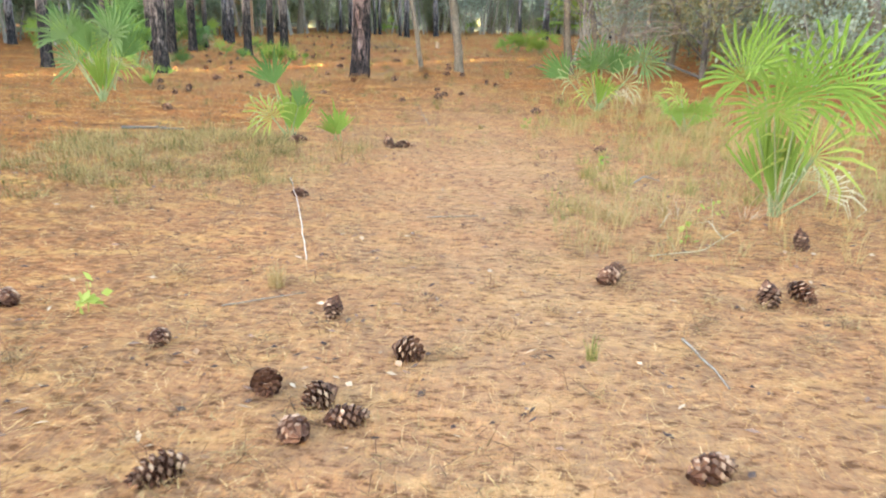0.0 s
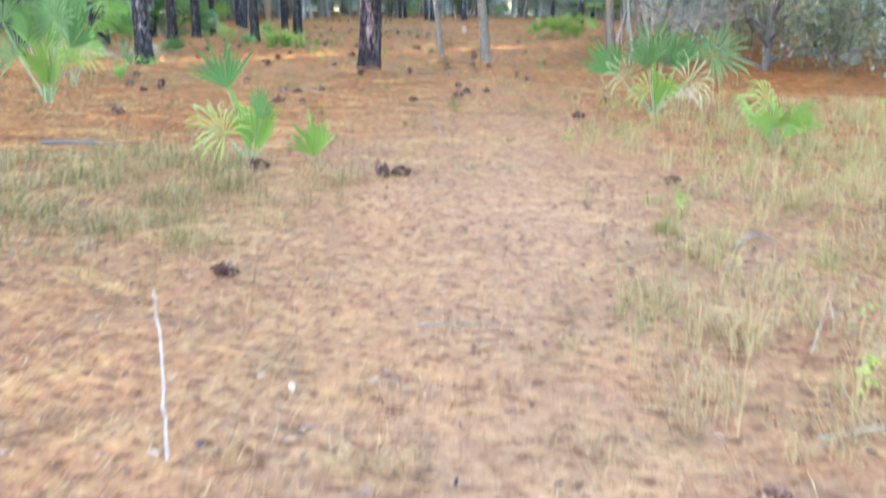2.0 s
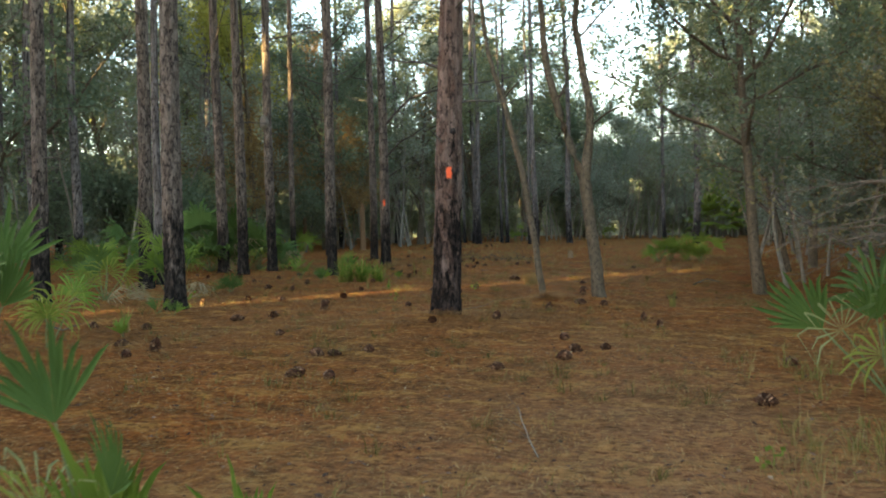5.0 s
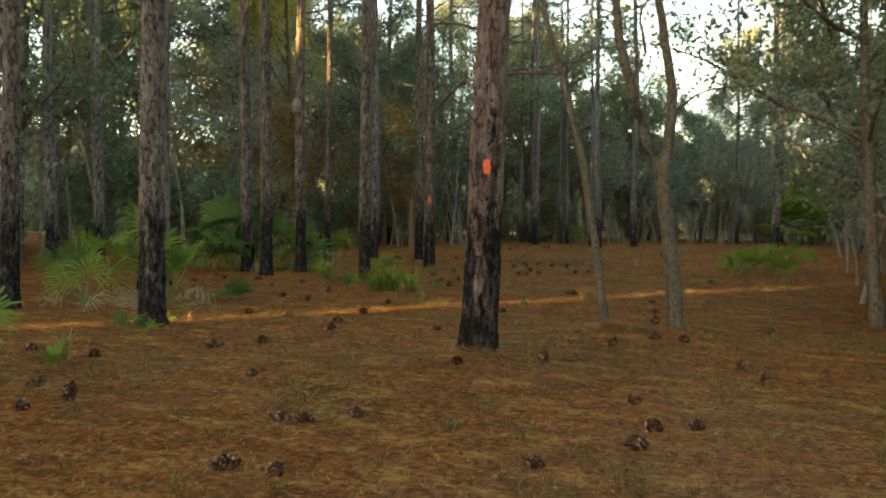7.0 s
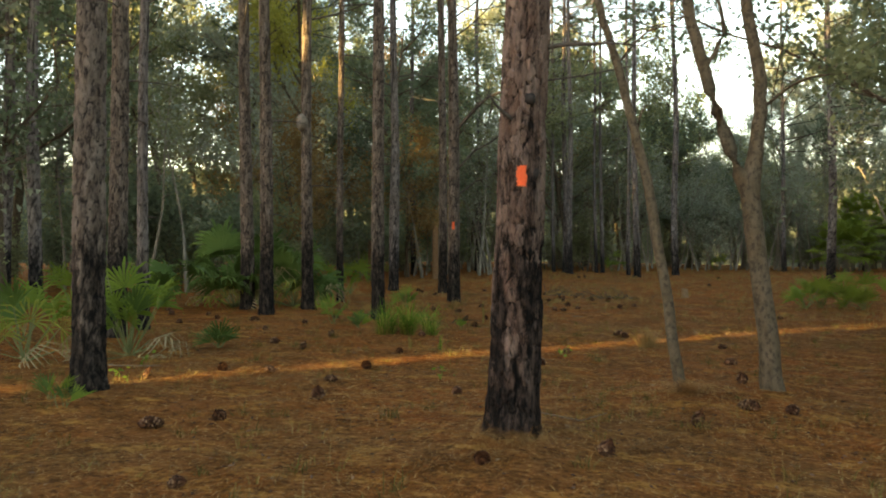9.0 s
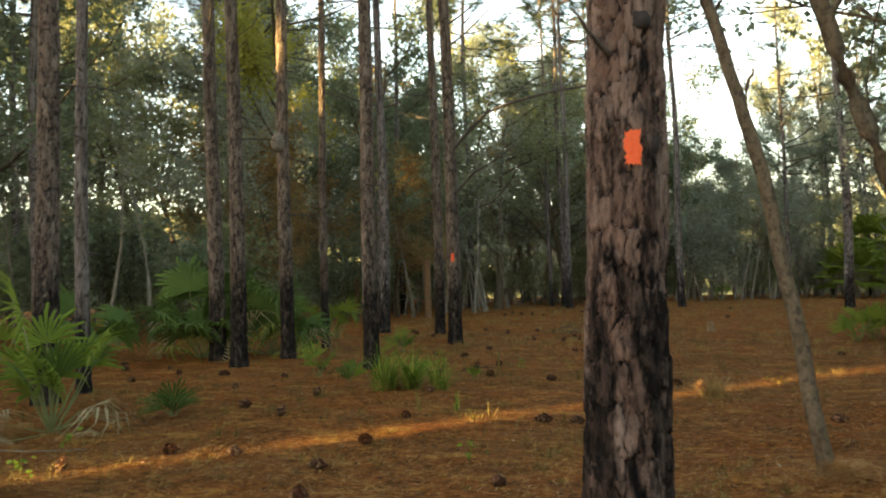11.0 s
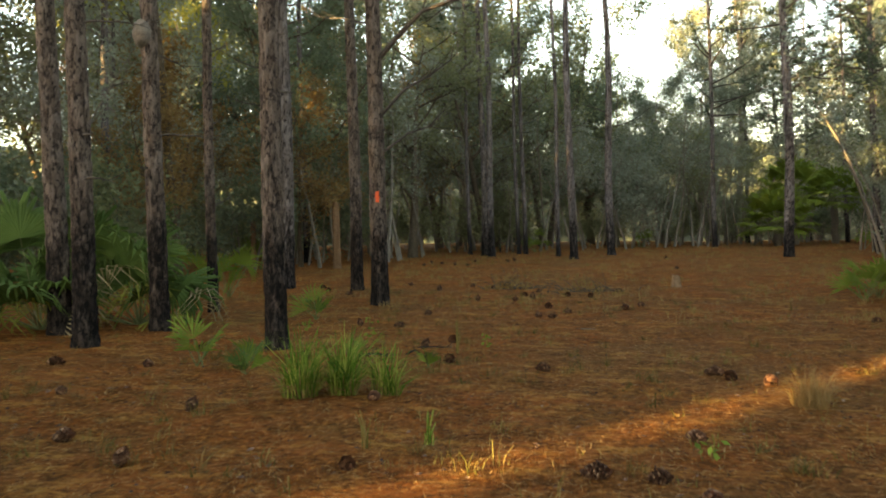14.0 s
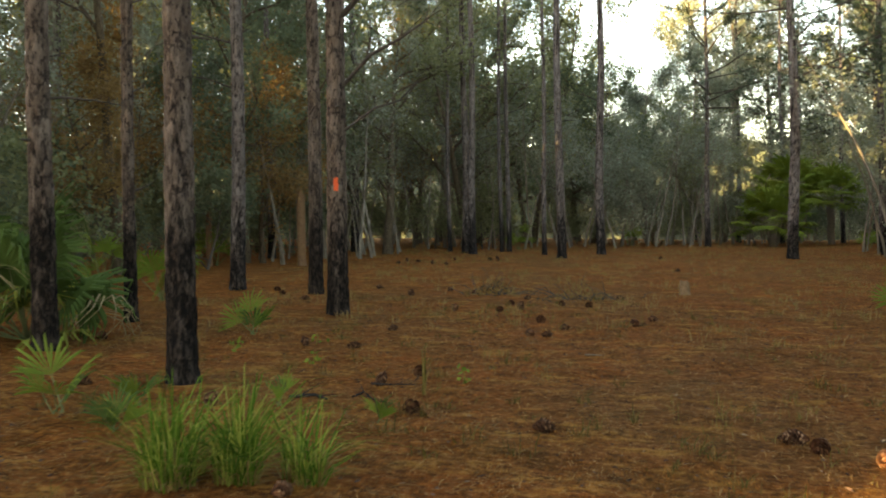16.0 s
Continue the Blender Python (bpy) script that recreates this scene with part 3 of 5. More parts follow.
SAPLINGS = [
    broadleaf_meshes(121, 7.5, 0.055, 1.6, 0.45, 0.13, 500, M_LEAF[1], M_SAPLING, 8, 2, 0.5),
    broadleaf_meshes(122, 6.0, 0.045, 1.3, 0.5, 0.13, 350, M_LEAF[2], M_SAPLING, 7, 2, 0.5),
    broadleaf_meshes(123, 8.5, 0.06, 1.5, 0.5, 0.13, 600, M_LEAF[2], M_SAPLING, 8, 2, 0.5),
]


def wood_edge(x, y):
    """How far a spot lies inside the wood round the clearing; below 0 it is open ground."""
    left = -16.0 - max(0.0, 30 - y) * 0.05 - x if y < 40 else -14.0 - x
    right = x - (5.5 if y < 30 else 3.4 + 0.2 * (y - 38) if y > 38 else 4.0)
    far = y - (60.0 + 1.1 * max(0.0, x + 8)) if x < 8 else y - 78
    near = -6 - y
    return max(left, right, far, near)


def plant_woods():
    rng = random.Random(5)
    spots = []

    def free(x, y, gap):
        if any((x - a) ** 2 + (y - b) ** 2 < gap * gap for a, b in spots):
            return False
        spots.append((x, y))
        return True

    made = 0
    while made < 112:
        x, y = rng.uniform(-60, 42), rng.uniform(-8, 112)
        e = wood_edge(x, y)
        if e < 2.0 or e > 26 or (y < 12 and (x > 16 or x < -26)) or not free(x, y, 3.1):
            continue
        if (x > 12 and y < 45 and rng.random() < 0.5) or (y < 16 and rng.random() < 0.75):
            continue
        if x < -14:
            kind = rng.choices((0, 1, 2, 3, 4), (2.5, 4.5, 4, 2.5, 1.6))[0]
        elif x < -4:
            kind = rng.choices((0, 1, 2, 3, 4), (3.5, 4, 3, 1, 1.3))[0]
        else:
            kind = rng.choices((0, 1, 2, 3, 4), (1.5, 2, 6, 0.3, 0.6))[0]
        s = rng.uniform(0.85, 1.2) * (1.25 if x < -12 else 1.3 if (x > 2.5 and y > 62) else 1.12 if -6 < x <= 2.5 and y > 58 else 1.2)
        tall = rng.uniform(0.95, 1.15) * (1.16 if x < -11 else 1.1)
        if -8 < x < 3 and y > 55:  # kept low to fit the sky gap in the camera's view
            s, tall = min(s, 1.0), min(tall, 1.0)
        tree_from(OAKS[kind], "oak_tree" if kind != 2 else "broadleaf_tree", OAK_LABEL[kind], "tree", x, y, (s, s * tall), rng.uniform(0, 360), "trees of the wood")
        made += 1
    made = 0
    while made < 135:
        x, y = rng.uniform(-45, 30), rng.uniform(16, 100)
        e = wood_edge(x, y)
        if e < 0.6 or e > 11 or not free(x, y, 1.5):
            continue
        kind = rng.choice((0, 1, 1) if x < -4 else (0, 1, 2, 2))
        s = rng.uniform(0.7, 1.25)
        tree_from(SHRUBS[kind], "shrub", ("dark green evergreen shrub under the trees", "olive green shrub of the undergrowth", "tall pale green shrub at the wood's edge")[kind], "shrub", x, y, (s, s), rng.uniform(0, 360), "undergrowth", 0.1)
        made += 1
    made = 0
    while made < 120:
        x, y = rng.uniform(-34, 26), rng.uniform(30, 96)
        e = wood_edge(x, y)
        if e < 0.0 or e > 9 or not free(x, y, 0.8):
            continue
        s = rng.uniform(0.75, 1.2)
        tree_from(SAPLINGS[rng.randrange(3)], "sapling", "thin pale-barked sapling in the thicket", "tree", x, y, (s, s), rng.uniform(0, 360), "saplings of the thicket")
        made += 1
    made = 0
    while made < 90:
        x, y = rng.uniform(-18, 8), rng.uniform(50, 84)
        e = wood_edge(x, y)
        if e < -1.5 or e > 6 or not free(x, y, 0.6):
            continue
        s = rng.uniform(0.8, 1.3)
        tree_from(SAPLINGS[rng.randrange(3)], "sapling", "thin pale-barked sapling in the thicket", "tree", x, y, (s, s), rng.uniform(0, 360), "saplings of the thicket")
        made += 1


plant_woods()


def far_woods():
    """A closed backdrop belt of woods far round the place, thin in its tops; its unseen sunward side is added to block
    the low sun, with slits cut for sun streaks.
    """
    g, rng = Geo(), random.Random(14)
    n, radius, cx, cy, rows = 2000, 118.0, -4.0, 30.0, 30
    for k in range(n + 1):
        a = 2 * math.pi * k / n
        rr = radius + 5 * noise.noise((math.cos(a) * 9, math.sin(a) * 9, 2.0))
        x, y = cx + rr * math.cos(a), cy + rr * math.sin(a)
        sunny = math.cos(a) * SUN_WAY.x + math.sin(a) * SUN_WAY.y < -0.55
        # taller on the unseen sunward side, added there to block the sun
        h = (24.0 if sunny else 15.0) + 1.2 * noise.noise((math.cos(a) * 14, math.sin(a) * 14, 0.5)) + 1.0 * noise.noise((math.cos(a) * 50, math.sin(a) * 50, 7.5))
        z0 = ground(x, y) - 0.5
        for i in range(rows + 1):
            f = i / rows
            bulge = 1.6 * math.sin(math.pi * f) + 0.9 * noise.noise((x * 0.4, y * 0.4, f * 9.0)) - (2.0 if i == rows else 0)
            g.v.append((x - bulge * math.cos(a), y - bulge * math.sin(a), z0 + f * h + (0.4 * noise.noise((x * 0.5, y * 0.5, i * 0.7)) if i else 0)))
    w = rows + 1
    for k in range(n):
        for i in range(rows):
            p = k * w + i
            mx, my, mz = (sum(g.v[q][c] for q in (p, p + w, p + w + 1, p + 1)) / 4 for c in range(3))
            dx, dy = mx - STREAK.x, my - STREAK.y
            along, across = dx * SUN_WAY.x + dy * SUN_WAY.y, dx * SUN_WAY.y - dy * SUN_WAY.x
            reach = mz + along * math.tan(SUN_HEIGHT)
            # random holes added in the unseen side let some low sun reach the trees
            if along < 0 and reach > 7.0 and rng.random() < (0.07 if reach < 10 else 0.01):
                continue
            if along < 0 and rng.random() < 0.8 and any(abs(across - off) < half and lo < reach < hi for off, half, lo, hi in SUN_SLITS):
                continue
            g.f.append((p, p + w, p + w + 1, p + 1))
    tagged(new("backdrop_far_woods", g.mesh("far_woods", M_FAR, True)), "backdrop belt of dark green woods, its unseen sunward side added to block the sun", "woods", kind="structure")


STREAK = Vector((-4.9, 23.9))
# slits cut in the unseen belt to lay sun streaks on the ground
SUN_SLITS = ((-0.62, 0.08, -0.1, 1.6), (-0.2, 0.17, -0.1, 1.6), (1.3, 0.08, 0.1, 1.6))
far_woods()


# ---- the slender trees beside the marked pine ----
def crooked_tree(name, label, x, y, stems, bark, leaves_at=(), leaf_mat=None, leaf_size=0.12, count=0, seed=1):
    """A thing whose stems are given as lists of (across, along, up, radius) from its foot."""
    rng = random.Random(seed)
    t = thing(name, label, "tree", x, y)
    for i, stem in enumerate(stems):
        g = Geo()
        pts = [Vector(s[:3]) for s in stem]
        fine, rad = [], []
        for k in range(len(pts) - 1):
            p0, p1, p2, p3 = pts[max(k - 1, 0)], pts[k], pts[k + 1], pts[min(k + 2, len(pts) - 1)]
            for q in range(4):
                u = q / 4
                fine.append(0.5 * (2 * p1 + (p2 - p0) * u + (2 * p0 - 5 * p1 + 4 * p2 - p3) * u * u + (3 * p1 - p0 - 3 * p2 + p3) * u ** 3) + Vector((rng.uniform(-1, 1), rng.uniform(-1, 1), 0)) * 0.012)
                rad.append(stem[k][3] + (stem[k + 1][3] - stem[k][3]) * u)
        fine.append(pts[-1])
        rad.append(stem[-1][3])
        tube(g, fine, rad, 14 if rad[0] > 0.05 else 6)
        part("trunk" if i == 0 else "limb", g.mesh("stem", bark, True), t)
    if count:
        g = Geo()
        for _ in range(count):
            c = rng.choice(leaves_at)
            leaf(g, rng, Vector(c[:3]) + Vector((rng.gauss(0, c[3]), rng.gauss(0, c[3]), rng.gauss(0, c[3] * 0.7))), leaf_size)
        part("crown", g.mesh("crown", leaf_mat), t)
    return t


crooked_tree("forked_oak", "slender forked oak with smooth grey-brown bark", -1.22, 22.15, [
    [(0, 0, -0.15, 0.15), (-0.02, 0, 0.25, 0.115), (-0.12, 0, 1.25, 0.10), (-0.20, 0, 2.1, 0.105), (-0.12, 0.05, 2.7, 0.075), (-0.09, 0.1, 3.3, 0.07), (-0.23, 0.15, 4.3, 0.062), (-0.30, 0.2, 5.2, 0.05), (0.2, 0.4, 7.2, 0.03), (0.5, 0.5, 8.6, 0.01)],
    [(-0.19, 0, 1.95, 0.08), (-0.47, -0.05, 2.78, 0.072), (-0.70, -0.1, 3.63, 0.066), (-0.84, -0.1, 4.34, 0.06), (-0.95, 0.0, 5.6, 0.045), (-1.5, 0.2, 7.4, 0.025), (-1.8, 0.3, 8.6, 0.008)],
    [(-0.66, -0.1, 3.45, 0.03), (-0.45, -0.05, 3.85, 0.026), (-0.52, 0.0, 4.4, 0.02), (-0.3, 0.1, 4.9, 0.014), (-0.35, 0.2, 5.6, 0.006)],
    [(-0.10, 0.08, 3.0, 0.02), (0.35, 0.1, 3.3, 0.014), (0.9, 0.2, 3.35, 0.006)],
    [(-0.25, 0.15, 4.6, 0.02), (0.3, 0.0, 5.1, 0.014), (0.9, -0.2, 5.6, 0.006)],
], M_OAK, [(0.4, 0.5, 8.3, 0.7), (-1.6, 0.2, 8.2, 0.7), (-0.4, 0.1, 5.5, 0.35), (0.8, -0.1, 5.6, 0.3), (0.8, 0.2, 3.5, 0.25)], M_LEAF[1], 0.10, 1500, 3)
crooked_tree("leaning_sapling", "thin leaning oak sapling with grey-brown bark", -2.13, 21.5, [
    [(0, 0, -0.1, 0.085), (-0.01, 0, 0.12, 0.062), (-0.11, 0, 0.87, 0.056), (-0.31, 0, 2.15, 0.052), (-0.45, 0, 2.75, 0.048), (-0.66, 0, 3.6, 0.044), (-0.82, 0, 4.2, 0.038), (-0.95, 0.05, 5.2, 0.03), (-0.9, 0.1, 6.6, 0.012)],
    [(-0.43, 0, 2.65, 0.02), (-0.36, 0, 2.85, 0.014), (-0.33, -0.02, 2.95, 0.008)],
    [(-0.62, 0, 3.4, 0.016), (-0.3, 0.1, 3.75, 0.01), (0.1, 0.1, 3.8, 0.004)],
], M_OAK, [(-0.9, 0.1, 6.4, 0.5), (-0.3, 0.1, 5.6, 0.4)], M_LEAF[1], 0.10, 350, 4)

RIGHT_OAK = broadleaf_meshes(131, 9.0, 0.11, 4.2, 0.24, 0.098, 14500, M_LEAF[0], M_OAK, 15, 4, 0.5, False)
tree_from(RIGHT_OAK, "oak_tree", "spreading dark-leaved oak at the clearing's edge", "tree", 1.75, 24.5, (1.05, 1.15), 40, "oaks at the clearing's edge")
tree_from(RIGHT_OAK, "oak_tree", "spreading dark-leaved oak at the clearing's edge", "tree", 5.0, 27.5, (1.05, 1.1), 160, "oaks at the clearing's edge")
tree_from(RIGHT_OAK, "oak_tree", "spreading dark-leaved oak at the clearing's edge", "tree", 4.2, 33.0, (1.0, 1.15), 250, "oaks at the clearing's edge")
tree_from(OAKS[1], "oak_tree", "olive green oak with loose leafy sprays", "tree", 3.2, 30.9, (0.8, 0.85), 10, "oaks at the clearing's edge")
for i, (x, y) in enumerate(((2.4, 25.6), (3.0, 27.2), (2.1, 28.4), (3.6, 25.0), (3.9, 29.4), (2.8, 33.5), (4.4, 36.5), (3.3, 38.8), (5.0, 41.0), (4.0, 43.5))):
    tree_from(SAPLINGS[i % 3], "sapling", "thin pale-barked sapling in the thicket", "tree", x, y, (0.9, 0.75 + 0.05 * (i % 4)), 77 * i, "saplings of the thicket")
TWISTED = broadleaf_meshes(132, 12.0, 0.2, 6.0, 0.2, 0.19, 4600, M_LEAF[1], M_OAK, 12, 4, 0.5)
for x, y, turn in ((-13.2, 55.0, 20), (-11.0, 62.0, 150), (-16.5, 60.0, 260)):
    tree_from(TWISTED, "oak_tree", "old oak with twisted bare lower limbs", "tree", x, y, (1, 1), turn, "old oaks")
for k, x, y, s in ((3, -19.5, 45.5, 0.9), (3, -23.5, 52.0, 1.1), (3, -17.0, 41.5, 0.65), (3, -15.5, 47.5, 0.75), (4, -30.0, 63.0, 1.4), (4, -25.0, 58.0, 1.3), (0, -8.9, 71.0, 1.25), (0, -4.6, 80.0, 0.85), (0, -6.6, 75.0, 1.0), (0, -11.5, 70.0, 1.3), (0, -2.0, 86.0, 0.8), (4, -8.0, 88.0, 1.2)):
    tree_from(OAKS[k], "oak_tree", OAK_LABEL[k], "tree", x, y, (s, s), 53 * x, "trees of the wood")

# the tangled evergreen bush with bare dead limbs
BUSH = broadleaf_meshes(141, 4.6, 0.10, 3.4, 0.04, 0.085, 15000, M_CEDAR, M_TWIG, 26, 4, 0.5, False)
bush = tree_from(BUSH, "evergreen_bush", "dense dark evergreen bush with bare grey dead limbs", "bush", 5.1, 23.4, (1.0, 1.0), 0, "", 0.1)
tree_from(BUSH, "evergreen_bush", "dense dark evergreen bush at the wood's edge", "bush", 9.2, 27.0, (1.1, 1.15), 130, "", 0.1)
rng = random.Random(77)
for k in range(9):
    g = Geo()
    a = Vector((-1.0 + 0.3 * rng.random(), -1.6 + 0.5 * rng.random(), 1.0 + 1.2 * rng.random()))
    pts = branch_points(rng, a, Vector((-1.0, rng.uniform(-0.9, 0.1), rng.uniform(-0.1, 0.45))), rng.uniform(2.0, 3.2), -0.35, 8, 0.12)
    tube(g, pts, [0.022 * (1 - 0.85 * q / 8) for q in range(9)], 5)
    for q in range(2, 8):
        for _ in range(2):
            tw = branch_points(rng, pts[q], (pts[q] - pts[q - 1]).normalized() + Vector((rng.gauss(0, 0.5), rng.gauss(0, 0.6), rng.gauss(-0.1, 0.5))), rng.uniform(0.3, 0.9), -0.2, 4, 0.2)
            tube(g, tw, [0.007, 0.006, 0.005, 0.004, 0.002], 3)
    part("dead_limb", g.mesh("dead_limb", M_DEADWOOD, True), bush, "bare weathered grey limb")

# long dead limbs of the second marked pine
marked = [o for o in scene.objects if o.name.startswith("pine_tree") and abs(o.location.x + 8.88) < 0.01][0]
for pts, r in (
    ([(0.1, 0, 3.6), (0.6, -0.1, 4.05), (1.1, -0.2, 4.25), (1.5, -0.2, 4.5)], 0.035),
    ([(0.1, 0, 4.7), (0.5, -0.1, 5.05), (1.0, -0.2, 5.45), (1.6, -0.2, 5.62), (2.6, -0.3, 5.75), (3.5, -0.3, 5.8), (4.6, -0.2, 5.95)], 0.05),
    ([(0.12, 0, 2.9), (0.6, 0.1, 3.25), (1.0, 0.1, 3.35), (1.3, 0.0, 3.6)], 0.025),
):
    g = Geo()
    rng = random.Random(int(r * 1000))
    v = [Vector(p) for p in pts]
    tube(g, v, [r * (1 - 0.75 * i / len(v)) for i in range(len(v))], 7)
    for i in range(1, len(v)):
        for _ in range(3):
            tw = branch_points(rng, v[i], (v[i] - v[i - 1]).normalized() + Vector((rng.gauss(0, 0.6), rng.gauss(0, 0.6), rng.gauss(0.1, 0.6))), rng.uniform(0.3, 0.9), 0.1, 4, 0.2)
            tube(g, tw, [r * 0.3, r * 0.22, r * 0.16, r * 0.1, r * 0.06], 4)
    part("dead_limb", g.mesh("dead_limb", M_TWIG, True), marked)
blaze(marked, -0.012, 0.0, 2.05, 0.07, 0.2, 0.1765, radians(-78))


# ---- palmettos ----
def frond_mesh(seed, stem, radius, fan, segments, cup, droop, width, leaf_mat):
    """One fan leaf on its stalk: folded blades round a hub, facing -y, the stalk rising along z."""
    rng = random.Random(seed)
    g = Geo()
    tube(g, [Vector((0, 0, -0.03)), Vector((0, -0.01, stem * 0.5)), Vector((0, 0, stem))], [0.011, 0.009, 0.006], 5)
    stalk_faces = len(g.f)
    hub = Vector((0, 0, stem))
    centre = len(g.v)
    g.v.append(hub)
    for i in range(segments):
        a = radians(fan) * ((i + 0.5) / segments - 0.5) + rng.uniform(-0.03, 0.03)
        d = Vector((math.sin(a), 0, math.cos(a)))
        s = Vector((math.cos(a), 0, -math.sin(a)))
        l = radius * (0.78 + 0.22 * math.cos(a)) * rng.uniform(0.72, 1.12)
        w = width * rng.uniform(0.85, 1.15)
        fold = Vector((0, 1, 0)) * w * 0.5
        sag = Vector((0, -cup * l, 0))
        p1 = hub + d * l * 0.52 + sag * 0.15
        p2 = hub + d * l * 0.82 + sag * 0.55 + Vector((0, 0, -droop * l * 0.25 * rng.uniform(0.6, 1.4)))
        tip = hub + d * l + sag + Vector((rng.uniform(-0.02, 0.02), 0, -droop * l * rng.uniform(0.5, 1.3)))
        o = len(g.v)
        g.v.extend([p1 - s * w, p1 + fold, p1 + s * w, p2 - s * w * 0.62, p2 + fold * 0.6, p2 + s * w * 0.62, tip])
        for face in ((None, 1, 0), (None, 2, 1), (0, 1, 4, 3), (1, 2, 5, 4), (3, 4, 6), (4, 5, 6)):
            g.f.append(tuple(centre if q is None else o + q for q in face))
    me = g.mesh("frond", leaf_mat)
    me.materials.append(M_STEM)
    for i in range(stalk_faces):
        me.polygons[i].material_index = 1
    return me


FRONDS = {
    "green": [frond_mesh(s, st, 0.46, f, 17, 0.3, 0.3, 0.0165, M_PALM) for s, st, f in ((1, 0.45, 190), (2, 0.6, 160), (3, 0.75, 205))],
    "blue": [frond_mesh(s, st, 0.48, f, 17, 0.35, 0.35, 0.0145, M_PALM_BLUE) for s, st, f in ((4, 0.55, 200), (5, 0.75, 170), (6, 0.9, 185))],
    "yellow": [frond_mesh(s, st, 0.6, 260, 14, 0.5, 0.6, 0.016, M_PALM_YELLOW) for s, st in ((7, 0.4), (8, 0.5))],
    "narrow": [frond_mesh(s, st, 0.42, 75, 8, 0.12, 0.05, 0.014, M_PALM) for s, st in ((9, 0.15), (10, 0.22))],
    "upright": [frond_mesh(s, st, 0.4, f, 10, 0.15, 0.08, 0.015, M_PALM) for s, st, f in ((18, 0.45, 78), (19, 0.3, 60), (20, 0.38, 95))],
    "dead": [frond_mesh(s, st, 0.55, 130, 12, 0.9, 0.9, 0.009, M_PALM_DEAD) for s, st in ((11, 0.4), (12, 0.55))],
    "large": [frond_mesh(s, st, 0.95, f, 28, 0.35, 0.45, 0.036, M_PALM_DARK) for s, st, f in ((13, 1.0, 225), (14, 1.3, 200), (15, 0.8, 215))],
    "fan": [frond_mesh(s, st, 0.42, f, 12, 0.14, 0.06, 0.0165, M_PALM_DARK) for s, st, f in ((21, 0.62, 105), (22, 0.5, 95))],
    "spear": [frond_mesh(s, st, 0.5, f, 9, 0.12, 0.05, 0.0155, M_PALM) for s, st, f in ((23, 0.10, 58), (24, 0.14, 44))],
    "star": [frond_mesh(s, st, 0.5, f, 24, 0.25, 0.25, 0.0145, M_PALM_BLUE) for s, st, f in ((25, 0.85, 300), (26, 0.75, 270))],
    "pale": [frond_mesh(s, st, 0.55, 200, 10, 0.5, 0.75, 0.0085, M_PALM_PALE) for s, st in ((27, 0.6), (28, 0.5))],
    "tall": [frond_mesh(s, st, 0.58, f, 22, 0.35, 0.3, 0.0145, M_PALM) for s, st, f in ((29, 1.0, 270), (30, 1.1, 230), (31, 0.85, 250))],
    "strap": [frond_mesh(s, st, 0.75, 26, 6, 0.15, 0.1, 0.013, M_PALM) for s, st in ((32, 0.1), (33, 0.2))],
    "crown": [frond_mesh(s, st, 0.95, f, 26, 0.3, 0.35, 0.036, M_PALM) for s, st, f in ((34, 0.9, 215), (35, 1.1, 190))],
    "tuft": [frond_mesh(s, st, 0.5, f, 9, 0.25, 0.2, 0.0145, M_PALM_DARK) for s, st, f in ((36, 0.08, 80), (37, 0.16, 110))],
    "low": [frond_mesh(s, st, 0.46, 140, 12, 0.2, 0.1, 0.0155, M_PALM) for s, st in ((16, 0.28), (17, 0.38))],
}


def palmetto(x, y, label, fronds, seed, name="palmetto", size=1.0, group="palmettos"):
    """fronds: (kind, bearing, tilt, size and, for some, a facing set to fit the camera's view) one by one; the stalks
    rise from one crown in the ground.
    """
    rng = random.Random(seed)
    t = thing(name, label, "palmetto", x, y, 0, group)
    for kind, bearing, tilt, s, *face in fronds:
        s *= size
        twist = rng.uniform(-70, 70) if not face else face[0] - bearing
        m = Matrix.Translation((rng.uniform(-0.05, 0.05), rng.uniform(-0.05, 0.05), 0)) @ Matrix.Rotation(radians(bearing), 4, "Z") @ Matrix.Rotation(radians(tilt), 4, "X") @ Matrix.Rotation(radians(twist), 4, "Z") @ Matrix.Diagonal((s, s, s, 1))
        kind_label = {"dead": "dead straw-coloured frond", "yellow": "yellowing drooping frond"}.get(kind, "")
        part("frond", rng.choice(FRONDS[kind]), t, kind_label, m)
    return t


def spray(rng, kinds, n, tilt=(5, 60), size=(0.8, 1.15), bearing=(0, 360)):
    return [(rng.choice(kinds), bearing[0] + (bearing[1] - bearing[0]) * (i + rng.uniform(0.2, 0.8)) / n, rng.uniform(*tilt), rng.uniform(*size)) for i in range(n)]


rng = random.Random(9)
GREEN_CLUMP = "green saw palmetto clump with fan-shaped fronds"
palmetto(-2.5, 9.9, "small palmetto with a dark fan and a yellowing frond", [("fan", 285, 14, 1.05, 15), ("fan", 60, 20, 0.8, -25), ("yellow", 275, 42, 0.85, -20), ("pale", 262, 36, 0.75, 10), ("spear", 80, 8, 1.15, 12), ("spear", 110, 18, 1.0, -30), ("spear", 250, 14, 0.8, 40)], 1)
palmetto(-2.02, 10.15, "young palmetto of a few narrow leaves", [("spear", 300, 12, 0.85, 20), ("spear", 80, 22, 0.9, -15), ("narrow", 330, 35, 0.8)], 2)
